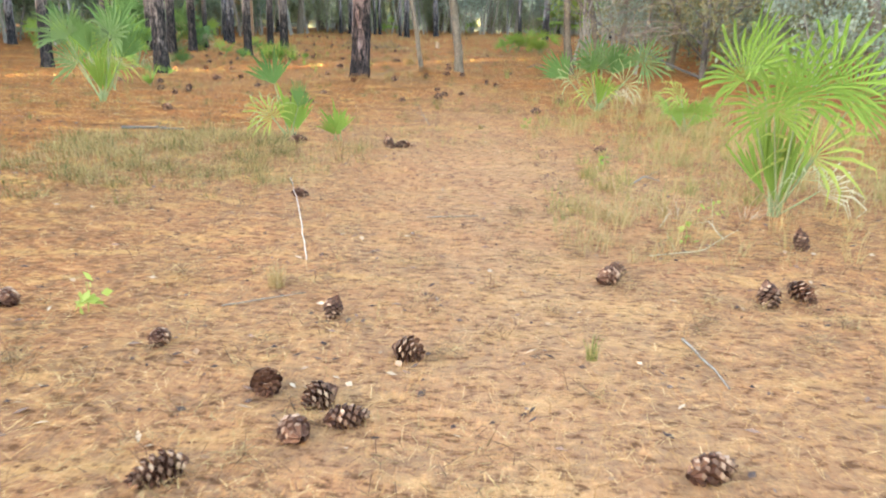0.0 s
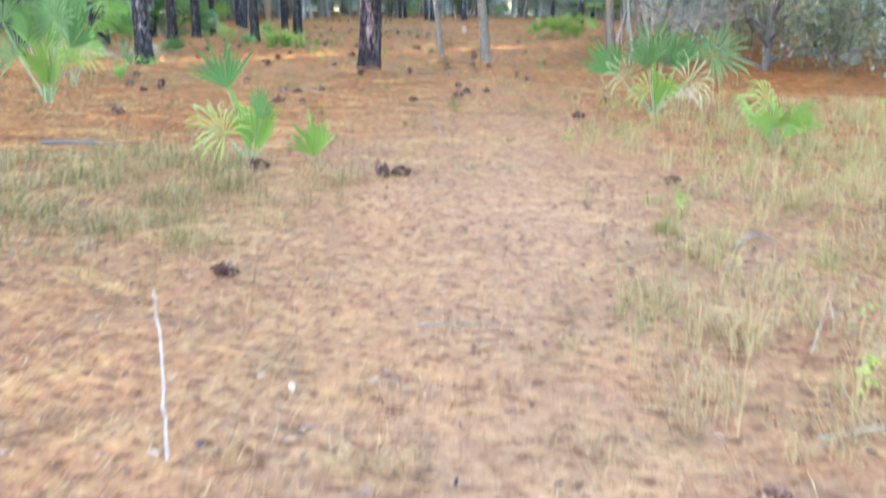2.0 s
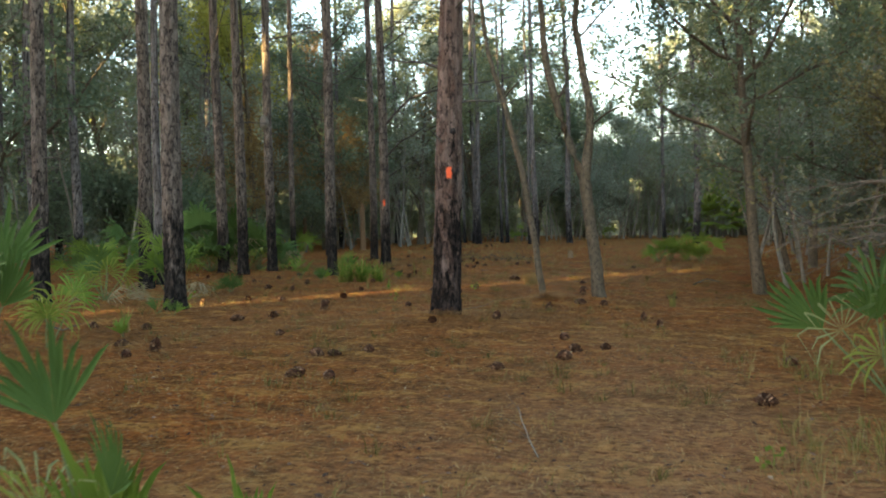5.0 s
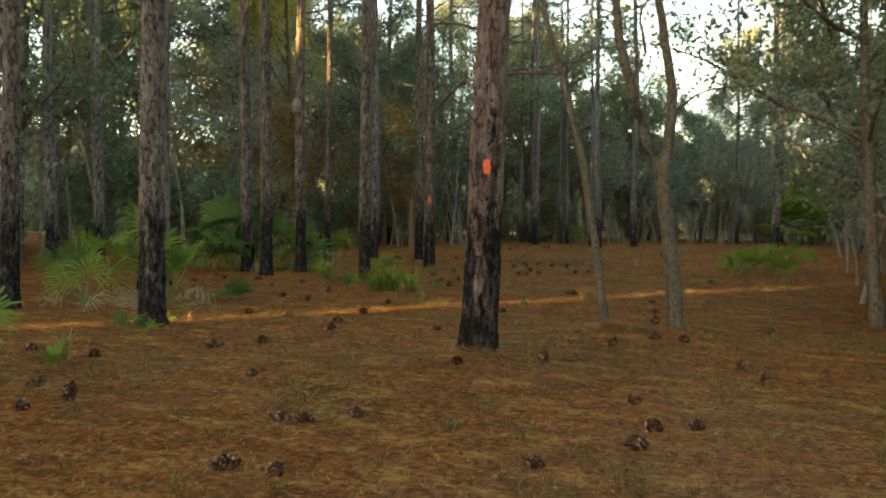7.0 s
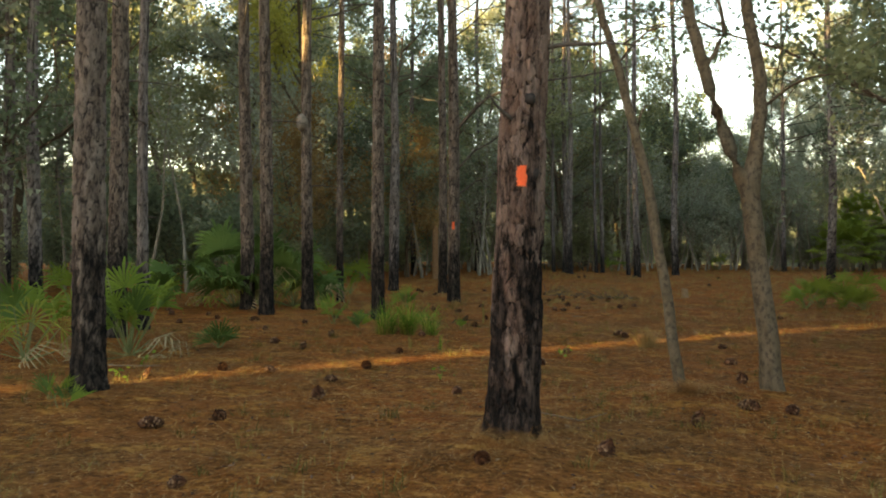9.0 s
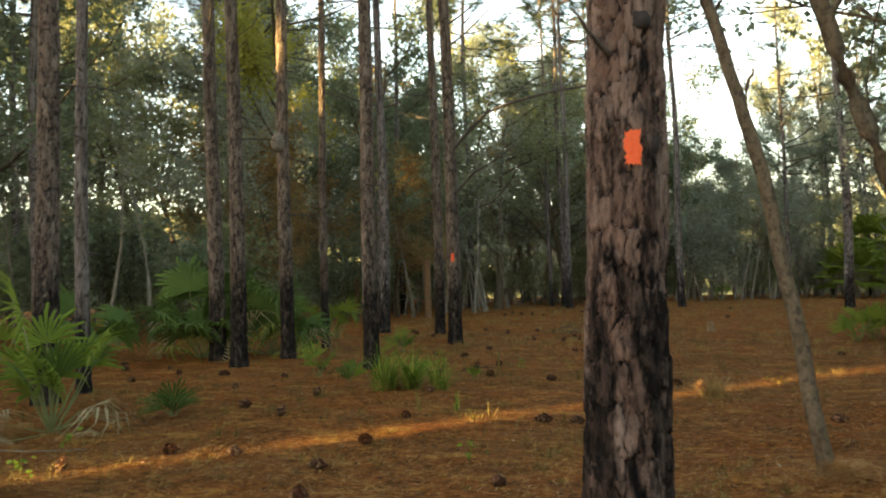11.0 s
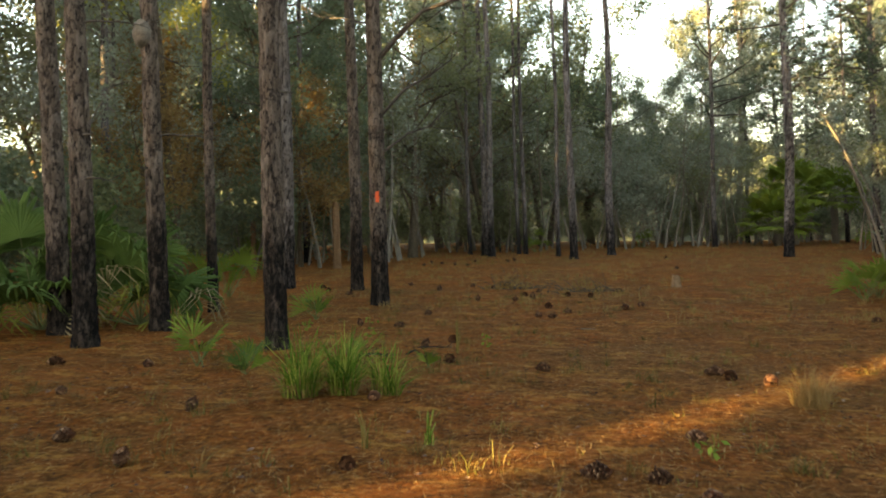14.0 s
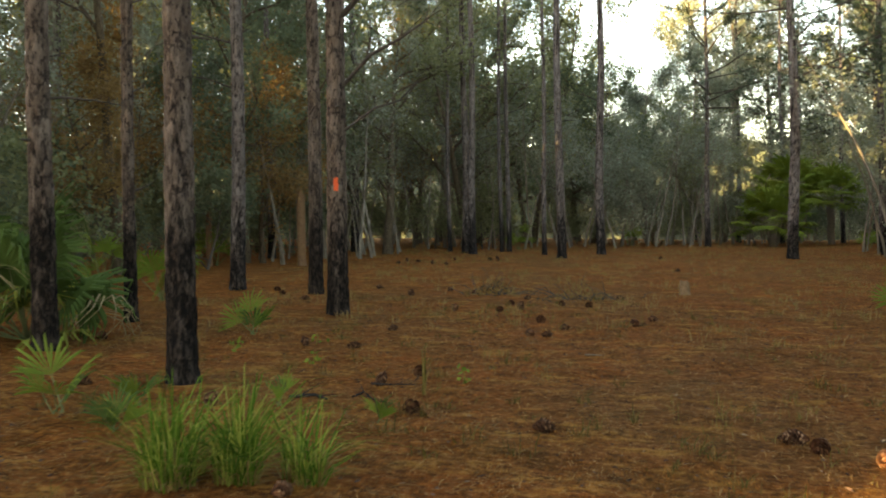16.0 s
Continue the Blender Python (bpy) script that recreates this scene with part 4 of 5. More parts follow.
palmetto(-6.6, 13.7, GREEN_CLUMP, [("blue", 280, 24, 1.2, 10), ("star", 75, 10, 1.0, -15), ("fan", 90, 26, 1.25, 0), ("upright", 200, 14, 1.3, 25), ("fan", 300, 12, 1.3, -30), ("blue", 255, 38, 1.1, -10), ("spear", 350, 18, 1.1, 0), ("spear", 60, 12, 1.2, -20), ("fan", 150, 16, 1.4, 30)], 3, size=1.25)
palmetto(-7.45, 15.9, GREEN_CLUMP, spray(rng, ("green", "green", "yellow"), 5, (10, 35), (0.8, 1.05)), 4)
palmetto(1.5, 14.6, "grey-green palmetto with spreading fans and pale drooping blades", [("star", 88, 42, 1.05, 8), ("blue", 300, 8, 1.2, -12), ("blue", 20, 12, 1.1, 20), ("fan", 275, 42, 1.2, -10), ("pale", 280, 34, 0.9, 15), ("fan", 320, 20, 0.9, -20), ("yellow", 310, 22, 0.75, 0), ("fan", 70, 20, 1.1, 25), ("pale", 80, 46, 0.9, -5), ("spear", 60, 22, 1.1, 0), ("blue", 170, 14, 1.1, 30), ("dead", 110, 50, 0.8)], 5, size=1.2)
palmetto(2.2, 7.05, "tall bright green palmetto with a sheaf of upright stalks", [("tall", 282, 18, 1.05, 12), ("tall", 80, 16, 1.1, -18), ("tall", 20, 10, 1.15, 5), ("tall", 200, 12, 1.1, 40), ("tall", 105, 34, 1.0, 10), ("tall", 330, 26, 0.95, -30), ("tall", 150, 22, 1.1, 60)] + [("strap", b, tl, sz, f) for b, tl, sz, f in ((0, 4, 1.2, 0), (90, 9, 1.1, 20), (270, 8, 1.15, -20), (180, 6, 1.25, 50), (60, 18, 1.0, -40), (300, 20, 0.95, 30))] + [("strap", 265, 30, 0.9, 0), ("dead", 80, 55, 0.9), ("yellow", 95, 28, 1.1, 0), ("pale", 20, 44, 0.8, 20)], 6)
palmetto(2.55, 12.4, "yellow-green palmetto in long dry grass", spray(rng, ("low", "green", "yellow", "spear"), 8, (12, 45), (0.7, 1.0)), 7)
palmetto(-9.75, 22.4, "palmetto clump with dead straw skirts beside a pine", spray(rng, ("green", "fan", "tall", "yellow"), 13, (5, 42), (1.0, 1.35)) + spray(rng, ("dead",), 9, (62, 96), (0.9, 1.3)), 8)
palmetto(-10.4, 21.2, GREEN_CLUMP, spray(rng, ("green", "fan", "yellow", "green"), 9, (10, 45), (0.95, 1.25)) + spray(rng, ("dead",), 4, (55, 90), (0.8, 1.1)), 9)
palmetto(-9.0, 23.5, "low dark green palmetto tuft in the litter", spray(rng, ("tuft",), 9, (12, 60), (0.75, 1.0)), 10)
palmetto(-12.2, 22.9, GREEN_CLUMP, spray(rng, ("green", "blue"), 8, (15, 50), (0.9, 1.2)), 11)
palmetto(-13.1, 30.2, "large cabbage palmetto with broad dark green fans", spray(rng, ("large",), 12, (8, 62), (0.85, 1.12)) + spray(rng, ("dead", "yellow"), 9, (45, 80), (1.3, 1.6)), 12)
palmetto(-11.9, 30.9, "large cabbage palmetto with broad dark green fans", spray(rng, ("large",), 11, (6, 58), (0.85, 1.1)) + spray(rng, ("dead", "yellow"), 9, (45, 80), (1.3, 1.6)), 13)
palmetto(-14.8, 29.2, "large cabbage palmetto with broad dark green fans", spray(rng, ("large",), 7, (20, 60), (0.75, 1.0)), 14)
for x, y in ((0.35, 36.0), (0.95, 36.3), (0.0, 35.6), (1.3, 35.8)):
    palmetto(x, y, "bright green saw palmetto in the open clearing", spray(rng, ("low", "green", "low"), 11, (10, 60), (0.85, 1.15)), int(x * 10) + 20)
for x, y, s, n in ((-9.3, 31.9, 0.85, 5), (-9.05, 27.4, 0.8, 4), (-8.3, 27.0, 0.6, 5), (-6.5, 27.6, 0.5, 3), (-8.05, 19.2, 0.55, 4), (-7.15, 16.9, 0.5, 3), (-7.6, 18.9, 0.5, 3), (-8.6, 27.8, 0.7, 3), (-7.4, 27.9, 0.5, 3)):
    palmetto(x, y, "small young palmetto growing through needle litter", spray(rng, ("low", "spear", "tuft") if s > 0.6 else ("spear", "narrow", "tuft"), n + 1, (12, 55), (s * 0.9, s * 1.15)), int(-x * 7), group="young palmettos")
for x, y in ((-12.6, 35.6), (-14.0, 34.2), (-15.6, 38.5), (-17.5, 33.0), (-16.4, 46.0), (-18.5, 49.0), (-14.5, 26.5), (-16.2, 24.0), (-15.5, 20.5), (-13.0, 17.5), (-8.4, 60.5), (-3.0, 68.0), (4.1, 78.0), (2.0, 80.5), (9.0, 66.0), (7.6, 64.0)):
    palmetto(x, y, GREEN_CLUMP, spray(rng, ("green", "low", "green"), 7, (10, 55), (0.9, 1.3)), int(x * 3 + y))


def cabbage_palm(x, y, h, seed, label):
    rng = random.Random(seed)
    t = thing("cabbage_palm", label, "palm", x, y, 0, "cabbage palms")
    g = Geo()
    n = 14
    tube(g, [Vector((0.03 * math.sin(k), 0, h * k / n - 0.1)) for k in range(n + 1)], [0.2 + 0.02 * (k % 2) for k in range(n + 1)], 12)
    part("trunk", g.mesh("palm_trunk", M_TRUNKPALM, True), t)
    for i in range(30):
        m = Matrix.Translation((0, 0, h)) @ Matrix.Rotation(radians(i * 137.5), 4, "Z") @ Matrix.Rotation(radians(8 + 100 * (i / 30)), 4, "X") @ Matrix.Diagonal((1.35, 1.35, 1.35, 1))
        part("frond", rng.choice(FRONDS["crown"]), t, m=m)
    return t


cabbage_palm(5.9, 72.0, 3.0, 1, "cabbage palm with a round green crown")
cabbage_palm(8.7, 74.5, 2.6, 2, "low cabbage palm with light green drooping fans")
cabbage_palm(4.4, 69.0, 1.2, 3, "low cabbage palm with light green drooping fans")


# ---- grass ----
def blades(g, rng, x, y, count, height, spread, width, lean=0.5):
    """Arching blades that fan out from a small foot."""
    for _ in range(count):
        a = rng.uniform(0, 2 * math.pi)
        r = spread * 0.55 * rng.random()
        bx, by = x + r * math.cos(a), y + r * math.sin(a)
        p = Vector((bx, by, ground(bx, by) - 0.01))
        b = a + rng.gauss(0, 1.0)
        o = Vector((math.cos(b), math.sin(b), 0)) * lean * abs(rng.gauss(0.7, 0.6))
        h = height * rng.uniform(0.25, 1.15) / math.sqrt(1 + o.length_squared * 0.6)
        s = Vector((-math.sin(b + 0.7), math.cos(b + 0.7), 0)) * width
        low = p + (Vector((0, 0, 1)) + o * 0.35) * h * 0.5
        high = p + (Vector((0, 0, 1)) + o * 0.75) * h * 0.85
        tip = p + (Vector((0, 0, 0.88)) + o * 1.35) * h
        g.add([p - s, p + s, low + s * 0.9, low - s * 0.9, high + s * 0.6, high - s * 0.6, tip], [(0, 1, 2, 3), (3, 2, 4, 5), (5, 4, 6)])


def tuft_thing(name, label, x, y, count, height, spread, width, material, lean=0.5, seed=1, extra=None):
    rng = random.Random(seed)
    g = Geo()
    blades(g, rng, x, y, count, height, spread, width, lean)
    t = thing(name, label, "grass", x, y, 0, "grass tufts")
    z = ground(x, y)
    g.v = [(v[0] - x, v[1] - y, v[2] - z) for v in g.v]
    part("tussock", g.mesh("tussock", material), t)
    if extra:
        g2 = Geo()
        blades(g2, rng, x, y, extra[0], height * 0.8, spread * 1.1, width, lean * 1.4)
        g2.v = [(v[0] - x, v[1] - y, v[2] - z) for v in g2.v]
        part("dry_tussock", g2.mesh("dry_tussock", extra[1]), t, "dry straw-coloured blades")
    return t


def grass_clump(x, y, label, feet, radius, per, height, seed, material):
    """A clump of several tufts grown together, with dead blades round the foot."""
    rng = random.Random(seed)
    t = thing("grass_clump", label, "grass", x, y, 0, "grass clumps")
    z = ground(x, y)
    for i in range(feet):
        a, r = rng.uniform(0, 6.28), radius * math.sqrt(rng.random())
        fx, fy = x + r * math.cos(a), y + r * math.sin(a)
        for name, n, h, mat, lean in (("tuft", per, height * rng.uniform(0.6, 1.1), material, 1.15), ("dead_tuft", per // 2, height * 0.45, M_DRYGRASS, 2.0)):
            g = Geo()
            blades(g, rng, fx, fy, n, h, 0.15, 0.0055 if name == "tuft" else 0.006, lean)
            g.v = [(v[0] - x, v[1] - y, v[2] - z) for v in g.v]
            part(name, g.mesh(name, mat), t, "dead straw-coloured blades" if name == "dead_tuft" else "")


grass_clump(-7.05, 25.85, "large clump of bright green broad-bladed grass", 9, 0.27, 62, 0.66, 1, M_BRIGHTGRASS)
grass_clump(-6.55, 25.95, "clump of yellow-green grass with dry blades", 3, 0.10, 50, 0.60, 2, M_BRIGHTGRASS)
tuft_thing("grass_tuft", "dry yellow grass tuft", -2.95, 26.15, 330, 0.36, 0.26, 0.003, M_DRYGRASS, 1.1, 3)
tuft_thing("grass_tuft", "small upright green grass tuft", -5.8, 24.5, 24, 0.25, 0.08, 0.005, M_BRIGHTGRASS, 0.3, 4)
tuft_thing("grass_tuft", "small upright green grass tuft", -6.2, 24.3, 16, 0.3, 0.06, 0.005, M_GREENGRASS, 0.3, 5)
tuft_thing("grass_tuft", "thin upright green blades in litter", -6.35, 28.6, 14, 0.5, 0.05, 0.006, M_GREENGRASS, 0.15, 6)
tuft_thing("grass_tuft", "pale whitish dry grass tuft", -1.3, 4.66, 110, 0.16, 0.09, 0.002, M_DRYGRASS, 0.5, 7, (20, M_LITTERLEAF))
tuft_thing("grass_tuft", "pale curled dry blades beside the path", 1.38, 6.75, 22, 0.26, 0.22, 0.006, M_LITTERLEAF, 1.5, 14)
tuft_thing("grass_tuft", "pale curled dry blades beside the path", 1.95, 6.9, 16, 0.24, 0.18, 0.006, M_LITTERLEAF, 1.5, 15)
tuft_thing("grass_tuft", "small light green grass tuft", 0.42, 3.72, 40, 0.13, 0.05, 0.0025, M_GREENGRASS, 0.5, 8)
tuft_thing("grass_tuft", "small olive grass tuft in the path", 0.82, 8.45, 120, 0.16, 0.16, 0.0025, M_GREENGRASS, 0.7, 9, (60, M_DRYGRASS))
tuft_thing("grass_tuft", "tall green grass blades", -7.35, 17.3, 26, 0.42, 0.1, 0.007, M_GREENGRASS, 0.35, 10)
tuft_thing("grass_tuft", "small bright green weed", 2.0, 24.0, 30, 0.35, 0.12, 0.006, M_GREENGRASS, 0.4, 12)
tuft_thing("grass_tuft", "small bright green weed", 0.0, 21.3, 34, 0.36, 0.12, 0.006, M_GREENGRASS, 0.4, 13)


def weed(x, y, seed, label, material, n=14, size=0.05, h=0.12):
    rng = random.Random(seed)
    g = Geo()
    for _ in range(n):
        leaf(g, rng, Vector((rng.gauss(0, 0.05), rng.gauss(0, 0.05), rng.uniform(0.02, h))), size)
    tube(g, [Vector((0, 0, -0.02)), Vector((0.01, 0, h * 0.5)), Vector((0, 0.01, h))], [0.004, 0.003, 0.002], 4)
    t = thing("weed", label, "plant", x, y, 0, "small weeds")
    part("foliage", g.mesh("weed_foliage", material), t)


weed(1.32, 6.15, 1, "small weed with yellow leaves", M_PALM_YELLOW, 16, 0.06, 0.14)
weed(-2.15, 4.1, 2, "small weed with yellow leaves", M_PALM_YELLOW, 18, 0.07, 0.16)
weed(1.7, 7.0, 3, "small weed with yellow leaves", M_PALM_YELLOW, 10, 0.05, 0.12)
for i, (x, y) in enumerate(((-8.4, 20.6), (-4.9, 22.0), (-8.9, 21.7), (0.3, 12.4), (1.0, 9.2), (-9.0, 30.6), (-8.2, 31.2), (-6.1, 29.2), (-7.8, 29.9), (-3.9, 24.5))):
    weed(x, y, 10 + i, "low green weed in the needle litter", M_PALM, 12, 0.07, 0.14)


def grass_stuff(name, label, material, seed, tufts, box, count, height, spread, width, where=None, lean=0.7):
    rng = random.Random(seed)
    g = Geo()
    made = 0
    while made < tufts:
        x, y = rng.uniform(box[0], box[1]), rng.uniform(box[2], box[3])
        if where and not where(x, y, rng):
            continue
        blades(g, rng, x, y, count, height * rng.uniform(0.5, 1.3), spread * rng.uniform(0.5, 1.4), width, lean)
        made += 1
    tagged(new(name, g.mesh(name, material)), label, "grass", kind="stuff")


def patchy(x, y, rng):
    return noise.noise((x * 0.55, y * 0.55, 21.0)) + rng.uniform(-0.25, 0.25) > 0.08


def ragged(x, y, rng):
    return noise.noise((x * 0.9, y * 0.9, 41.0)) + rng.uniform(-0.45, 0.45) > 0.0


def verge(x, y, rng):
    """The grassy patch left of the path, thinning to its edges."""
    d = ((x + 3.6) / 2.3) ** 2 + ((y - 8.7) / 2.1) ** 2
    return noise.noise((x * 2.1, y * 2.1, 41.0)) + 0.6 * noise.noise((x * 5, y * 5, 3.0)) + rng.uniform(-0.3, 0.3) > 0.7 * d - 0.2


def off_path(x, y, rng):
    middle = -0.35 - 0.02 * max(0.0, y - 5) ** 1.6 * 0.6
    return abs(x - middle) > 0.75 and patchy(x, y, rng)


grass_stuff("dry_grass_beside_path", "thin dry tan grass beside the path", M_DRYGRASS, 1, 620, (0.3, 5.5, 5.5, 18), 13, 0.24, 0.2, 0.0028, off_path, 1.4)
grass_stuff("olive_grass_beside_path", "thin olive grass beside the path", M_GREENGRASS, 2, 420, (0.3, 5.5, 6.5, 18), 11, 0.2, 0.18, 0.0028, off_path, 1.4)
grass_stuff("grass_patch", "low patch of grey-green and dry grass round a palmetto", M_DRYGRASS, 3, 560, (-7.5, -0.9, 5.6, 12.0), 13, 0.16, 0.24, 0.0024, verge, 2.2)
grass_stuff("green_grass_patch", "low green grass round a palmetto", M_DARKGRASS, 4, 300, (-7.5, -0.9, 5.6, 12.0), 13, 0.17, 0.22, 0.0026, verge, 2.0)
grass_stuff("sparse_dry_grass", "sparse short dry grass over the needle litter", M_DRYGRASS, 5, 2000, (-13, 5, 2.5, 46), 7, 0.11, 0.22, 0.002, patchy, 2.6)
grass_stuff("sparse_green_grass", "sparse short green grass over the needle litter", M_GREENGRASS, 6, 1900, (-13, 6, 10, 60), 7, 0.15, 0.2, 0.003, patchy, 1.5)
grass_stuff("clearing_grass", "thin olive grass of the far clearing", M_DRYGRASS, 7, 1700, (-14, 9, 32, 76), 8, 0.17, 0.25, 0.006, patchy, 0.8)
grass_stuff("dark_grass_beside_path", "verge dark olive grass round a palmetto", M_DARKGRASS, 9, 190, (-7.5, -0.9, 5.6, 12.0), 16, 0.19, 0.2, 0.003, verge, 1.7)
grass_stuff("tall_dry_grass", "tall thin straw-coloured grass beside the path", M_DRYGRASS, 10, 190, (0.9, 5.0, 5.6, 15), 16, 0.36, 0.16, 0.0028, ragged, 1.1)
grass_stuff("olive_clumps_beside_path", "small olive grass clumps beside the path", M_GREENGRASS, 11, 120, (0.8, 4.6, 7.5, 16), 22, 0.27, 0.14, 0.0035, ragged, 1.2)
grass_stuff("dark_grass_tufts", "small dark olive grass tufts in the needle litter", M_DARKGRASS, 8, 430, (-11, 3.0, 11, 38), 22, 0.15, 0.2, 0.004, ragged, 1.6)


# ---- fallen needles and leaves ----
def needle_stuff(name, seed, count, box):
    rng = random.Random(seed)
    g = Geo()
    for _ in range(count):
        x, y = rng.uniform(box[0], box[1]), rng.uniform(box[2], box[3])
        a = rng.uniform(0, 6.28) if rng.random() < 0.6 else 4.0 * noise.noise((x * 0.8, y * 0.8, 33.0)) + rng.gauss(0, 0.9)
        l = rng.uniform(0.04, 0.17)
        d = Vector((math.cos(a), math.sin(a), 0))
        c = rng.uniform(-0.25, 0.25)
        d2 = Vector((math.cos(a + c), math.sin(a + c), 0))
        s = Vector((-math.sin(a), math.cos(a), 0)) * rng.uniform(0.0007, 0.0014) * (1.0 if y < 11 else 1.6)
        z = ground(x, y)
        lift = rng.uniform(0.003, 0.02)
        p = Vector((x, y, z + 0.002))
        q = p + d * l * 0.5 + Vector((0, 0, lift))
        e = p + (d + d2) * l * 0.5 + Vector((0, 0, rng.uniform(0, 0.012)))
        g.add([p - s, p + s, q + s, q - s, e], [(0, 1, 2, 3), (3, 2, 4)])
    tagged(new(name, g.mesh(name, M_STRAW)), "loose fallen pine needles, tan to rust", "needles", kind="stuff")


needle_stuff("fallen_needles_start", 1, 42000, (-4.0, 3.6, 1.5, 11))
needle_stuff("fallen_needles_middle", 2, 38000, (-8.5, 3.0, 11, 22))
needle_stuff("fallen_needles_end", 3, 44000, (-11.5, 0.5, 20, 33))


def leaf_stuff():
    rng = random.Random(8)
    g = Geo()
    for _ in range(800):
        x, y = rng.uniform(-6, 3.5), 1.5 + 30 * rng.random() ** 1.7
        at = Vector((x, y, ground(x, y) + 0.006))
        a = rng.uniform(0, 6.28)
        d, s = Vector((math.cos(a), math.sin(a), rng.uniform(0, 0.4))), Vector((-math.sin(a), math.cos(a), rng.uniform(-0.2, 0.2)))
        l, w = rng.uniform(0.03, 0.07), rng.uniform(0.008, 0.018)
        g.add([at, at + d * l * 0.5 + s * w, at + d * l, at + d * l * 0.5 - s * w + Vector((0, 0, 0.006))], [(0, 1, 2), (0, 2, 3)])
    tagged(new("fallen_leaves", g.mesh("fallen_leaves", M_LITTERLEAF)), "scattered small pale dry leaves", "leaves", kind="stuff")


leaf_stuff()


def chip_stuff():
    """Small flakes of bark and dark debris lying on the litter."""
    rng = random.Random(18)
    g = Geo()
    while len(g.f) < 24000:
        x, y = rng.uniform(-12, 3.5), 1.5 + 38 * rng.random() ** 1.15
        if noise.noise((x * 0.7, y * 0.7, 51.0)) + rng.uniform(-0.5, 0.5) < 0:
            continue
        at = Vector((x, y, ground(x, y) + 0.006))
        a = rng.uniform(0, 6.28)
        d, s = Vector((math.cos(a), math.sin(a), rng.uniform(-0.1, 0.3))), Vector((-math.sin(a), math.cos(a), rng.uniform(-0.3, 0.3)))
        l, w = rng.uniform(0.015, 0.075), rng.uniform(0.005, 0.02)
        up = Vector((0, 0, rng.uniform(0.004, 0.014)))
        g.add([at - d * l * 0.5, at + s * w, at + d * l * 0.5, at - s * w, at + up], [(0, 3, 4), (3, 2, 4), (2, 1, 4), (1, 0, 4)])
    tagged(new("bark_chips", g.mesh("bark_chips", M_CHIP)), "small dark flakes of bark on the litter", "bark", kind="stuff")


chip_stuff()


# ---- pine cones ----
def cone_mesh(seed, length, girth, openness, material):
    """A cone lying along x: a core and a spiral of thick scales."""
    rng = random.Random(seed)
    g = Geo()
    n = 62
    for i in range(n):
        f = (i + 0.5) / n
        a = i * 2.39996
        x = length * (f - 0.45)
        prof = math.sin(math.pi * (0.10 + 0.86 * f) ** 0.8)
        r0, r1 = girth * 0.15 * prof, girth * 0.5 * prof * rng.uniform(0.92, 1.06) + 0.004
        radial = Vector((0, math.cos(a), math.sin(a)))
        along = Vector((1, 0, 0))
        side = Vector((0, -math.sin(a), math.cos(a)))
        w = girth * 0.155 * (0.45 + 0.55 * prof)
        base = along * x + radial * r0
        out = along * (x + openness * length * 0.12 * (1.2 - f)) + radial * r1
        t = along * 0.0085
        g.add([base - side * w * 0.5, base + side * w * 0.5, out + side * w, out - side * w, out + t + radial * 0.005, base - t * 1.3, out - t],
              [(0, 3, 4), (0, 4, 1), (1, 4, 2), (3, 6, 4), (4, 6, 2), (0, 5, 6, 3), (1, 2, 6, 5)])
    core = [Vector((length * (k / 6 - 0.5), 0, 0)) for k in range(7)]
    tube(g, core, [girth * 0.17 * math.sin(math.pi * (0.12 + 0.8 * k / 6)) + 0.004 for k in range(7)], 7)
    me = g.mesh("pine_cone", material)
    me.materials.append(M_CONE_TIP)
    for i in range(n):
        for q in (3, 4):
            me.polygons[7 * i + q].material_index = 1
    return me


CONES = [cone_mesh(1, 0.15, 0.10, 1.0, M_CONE), cone_mesh(2, 0.17, 0.095, 0.6, M_CONE), cone_mesh(3, 0.13, 0.10, 1.3, M_CONE)]
CONE_LABEL = ("open dark brown pine cone lying on needle litter", "long dark brown pine cone lying on needle litter", "squat open brown pine cone on needle litter")


def lay_cones(spots, seed):
    rng = random.Random(seed)
    for x, y in spots:
        k = rng.randrange(3)
        s = rng.uniform(0.92, 1.25)
        ob = new("pine_cone", CONES[k])
        r = 0.048 * s
        tip = rng.choice((0, 0, 0, 10, 15, 65))
        ob.matrix_world = Matrix.Translation((x, y, ground(x, y) + r * 0.66 + (0.03 if tip > 45 else 0))) @ Matrix.Rotation(rng.uniform(0, 6.28), 4, "Z") @ Matrix.Rotation(radians(tip), 4, "Y") @ Matrix.Rotation(rng.uniform(0, 6.28), 4, "X") @ Matrix.Diagonal((s, s, s, 1))
        tagged(ob, CONE_LABEL[k], "pine cone", "pine cones on the forest floor")


CONES_START = ((-1.13, 2.54), (0.74, 2.76), (-0.75, 2.87), (-0.59, 3.02), (-0.72, 3.19), (-0.97, 3.27), (-1.58, 3.65), (-0.43, 3.7), (-2.62, 4.15), (-0.87, 4.2), (1.51, 4.75), (1.74, 4.9), (0.63, 4.98), (0.70, 5.2), (2.11, 6.05), (-1.75, 7.1), (-2.36, 9.55), (-1.34, 9.75), (-1.2, 9.9), (1.11, 10.12))
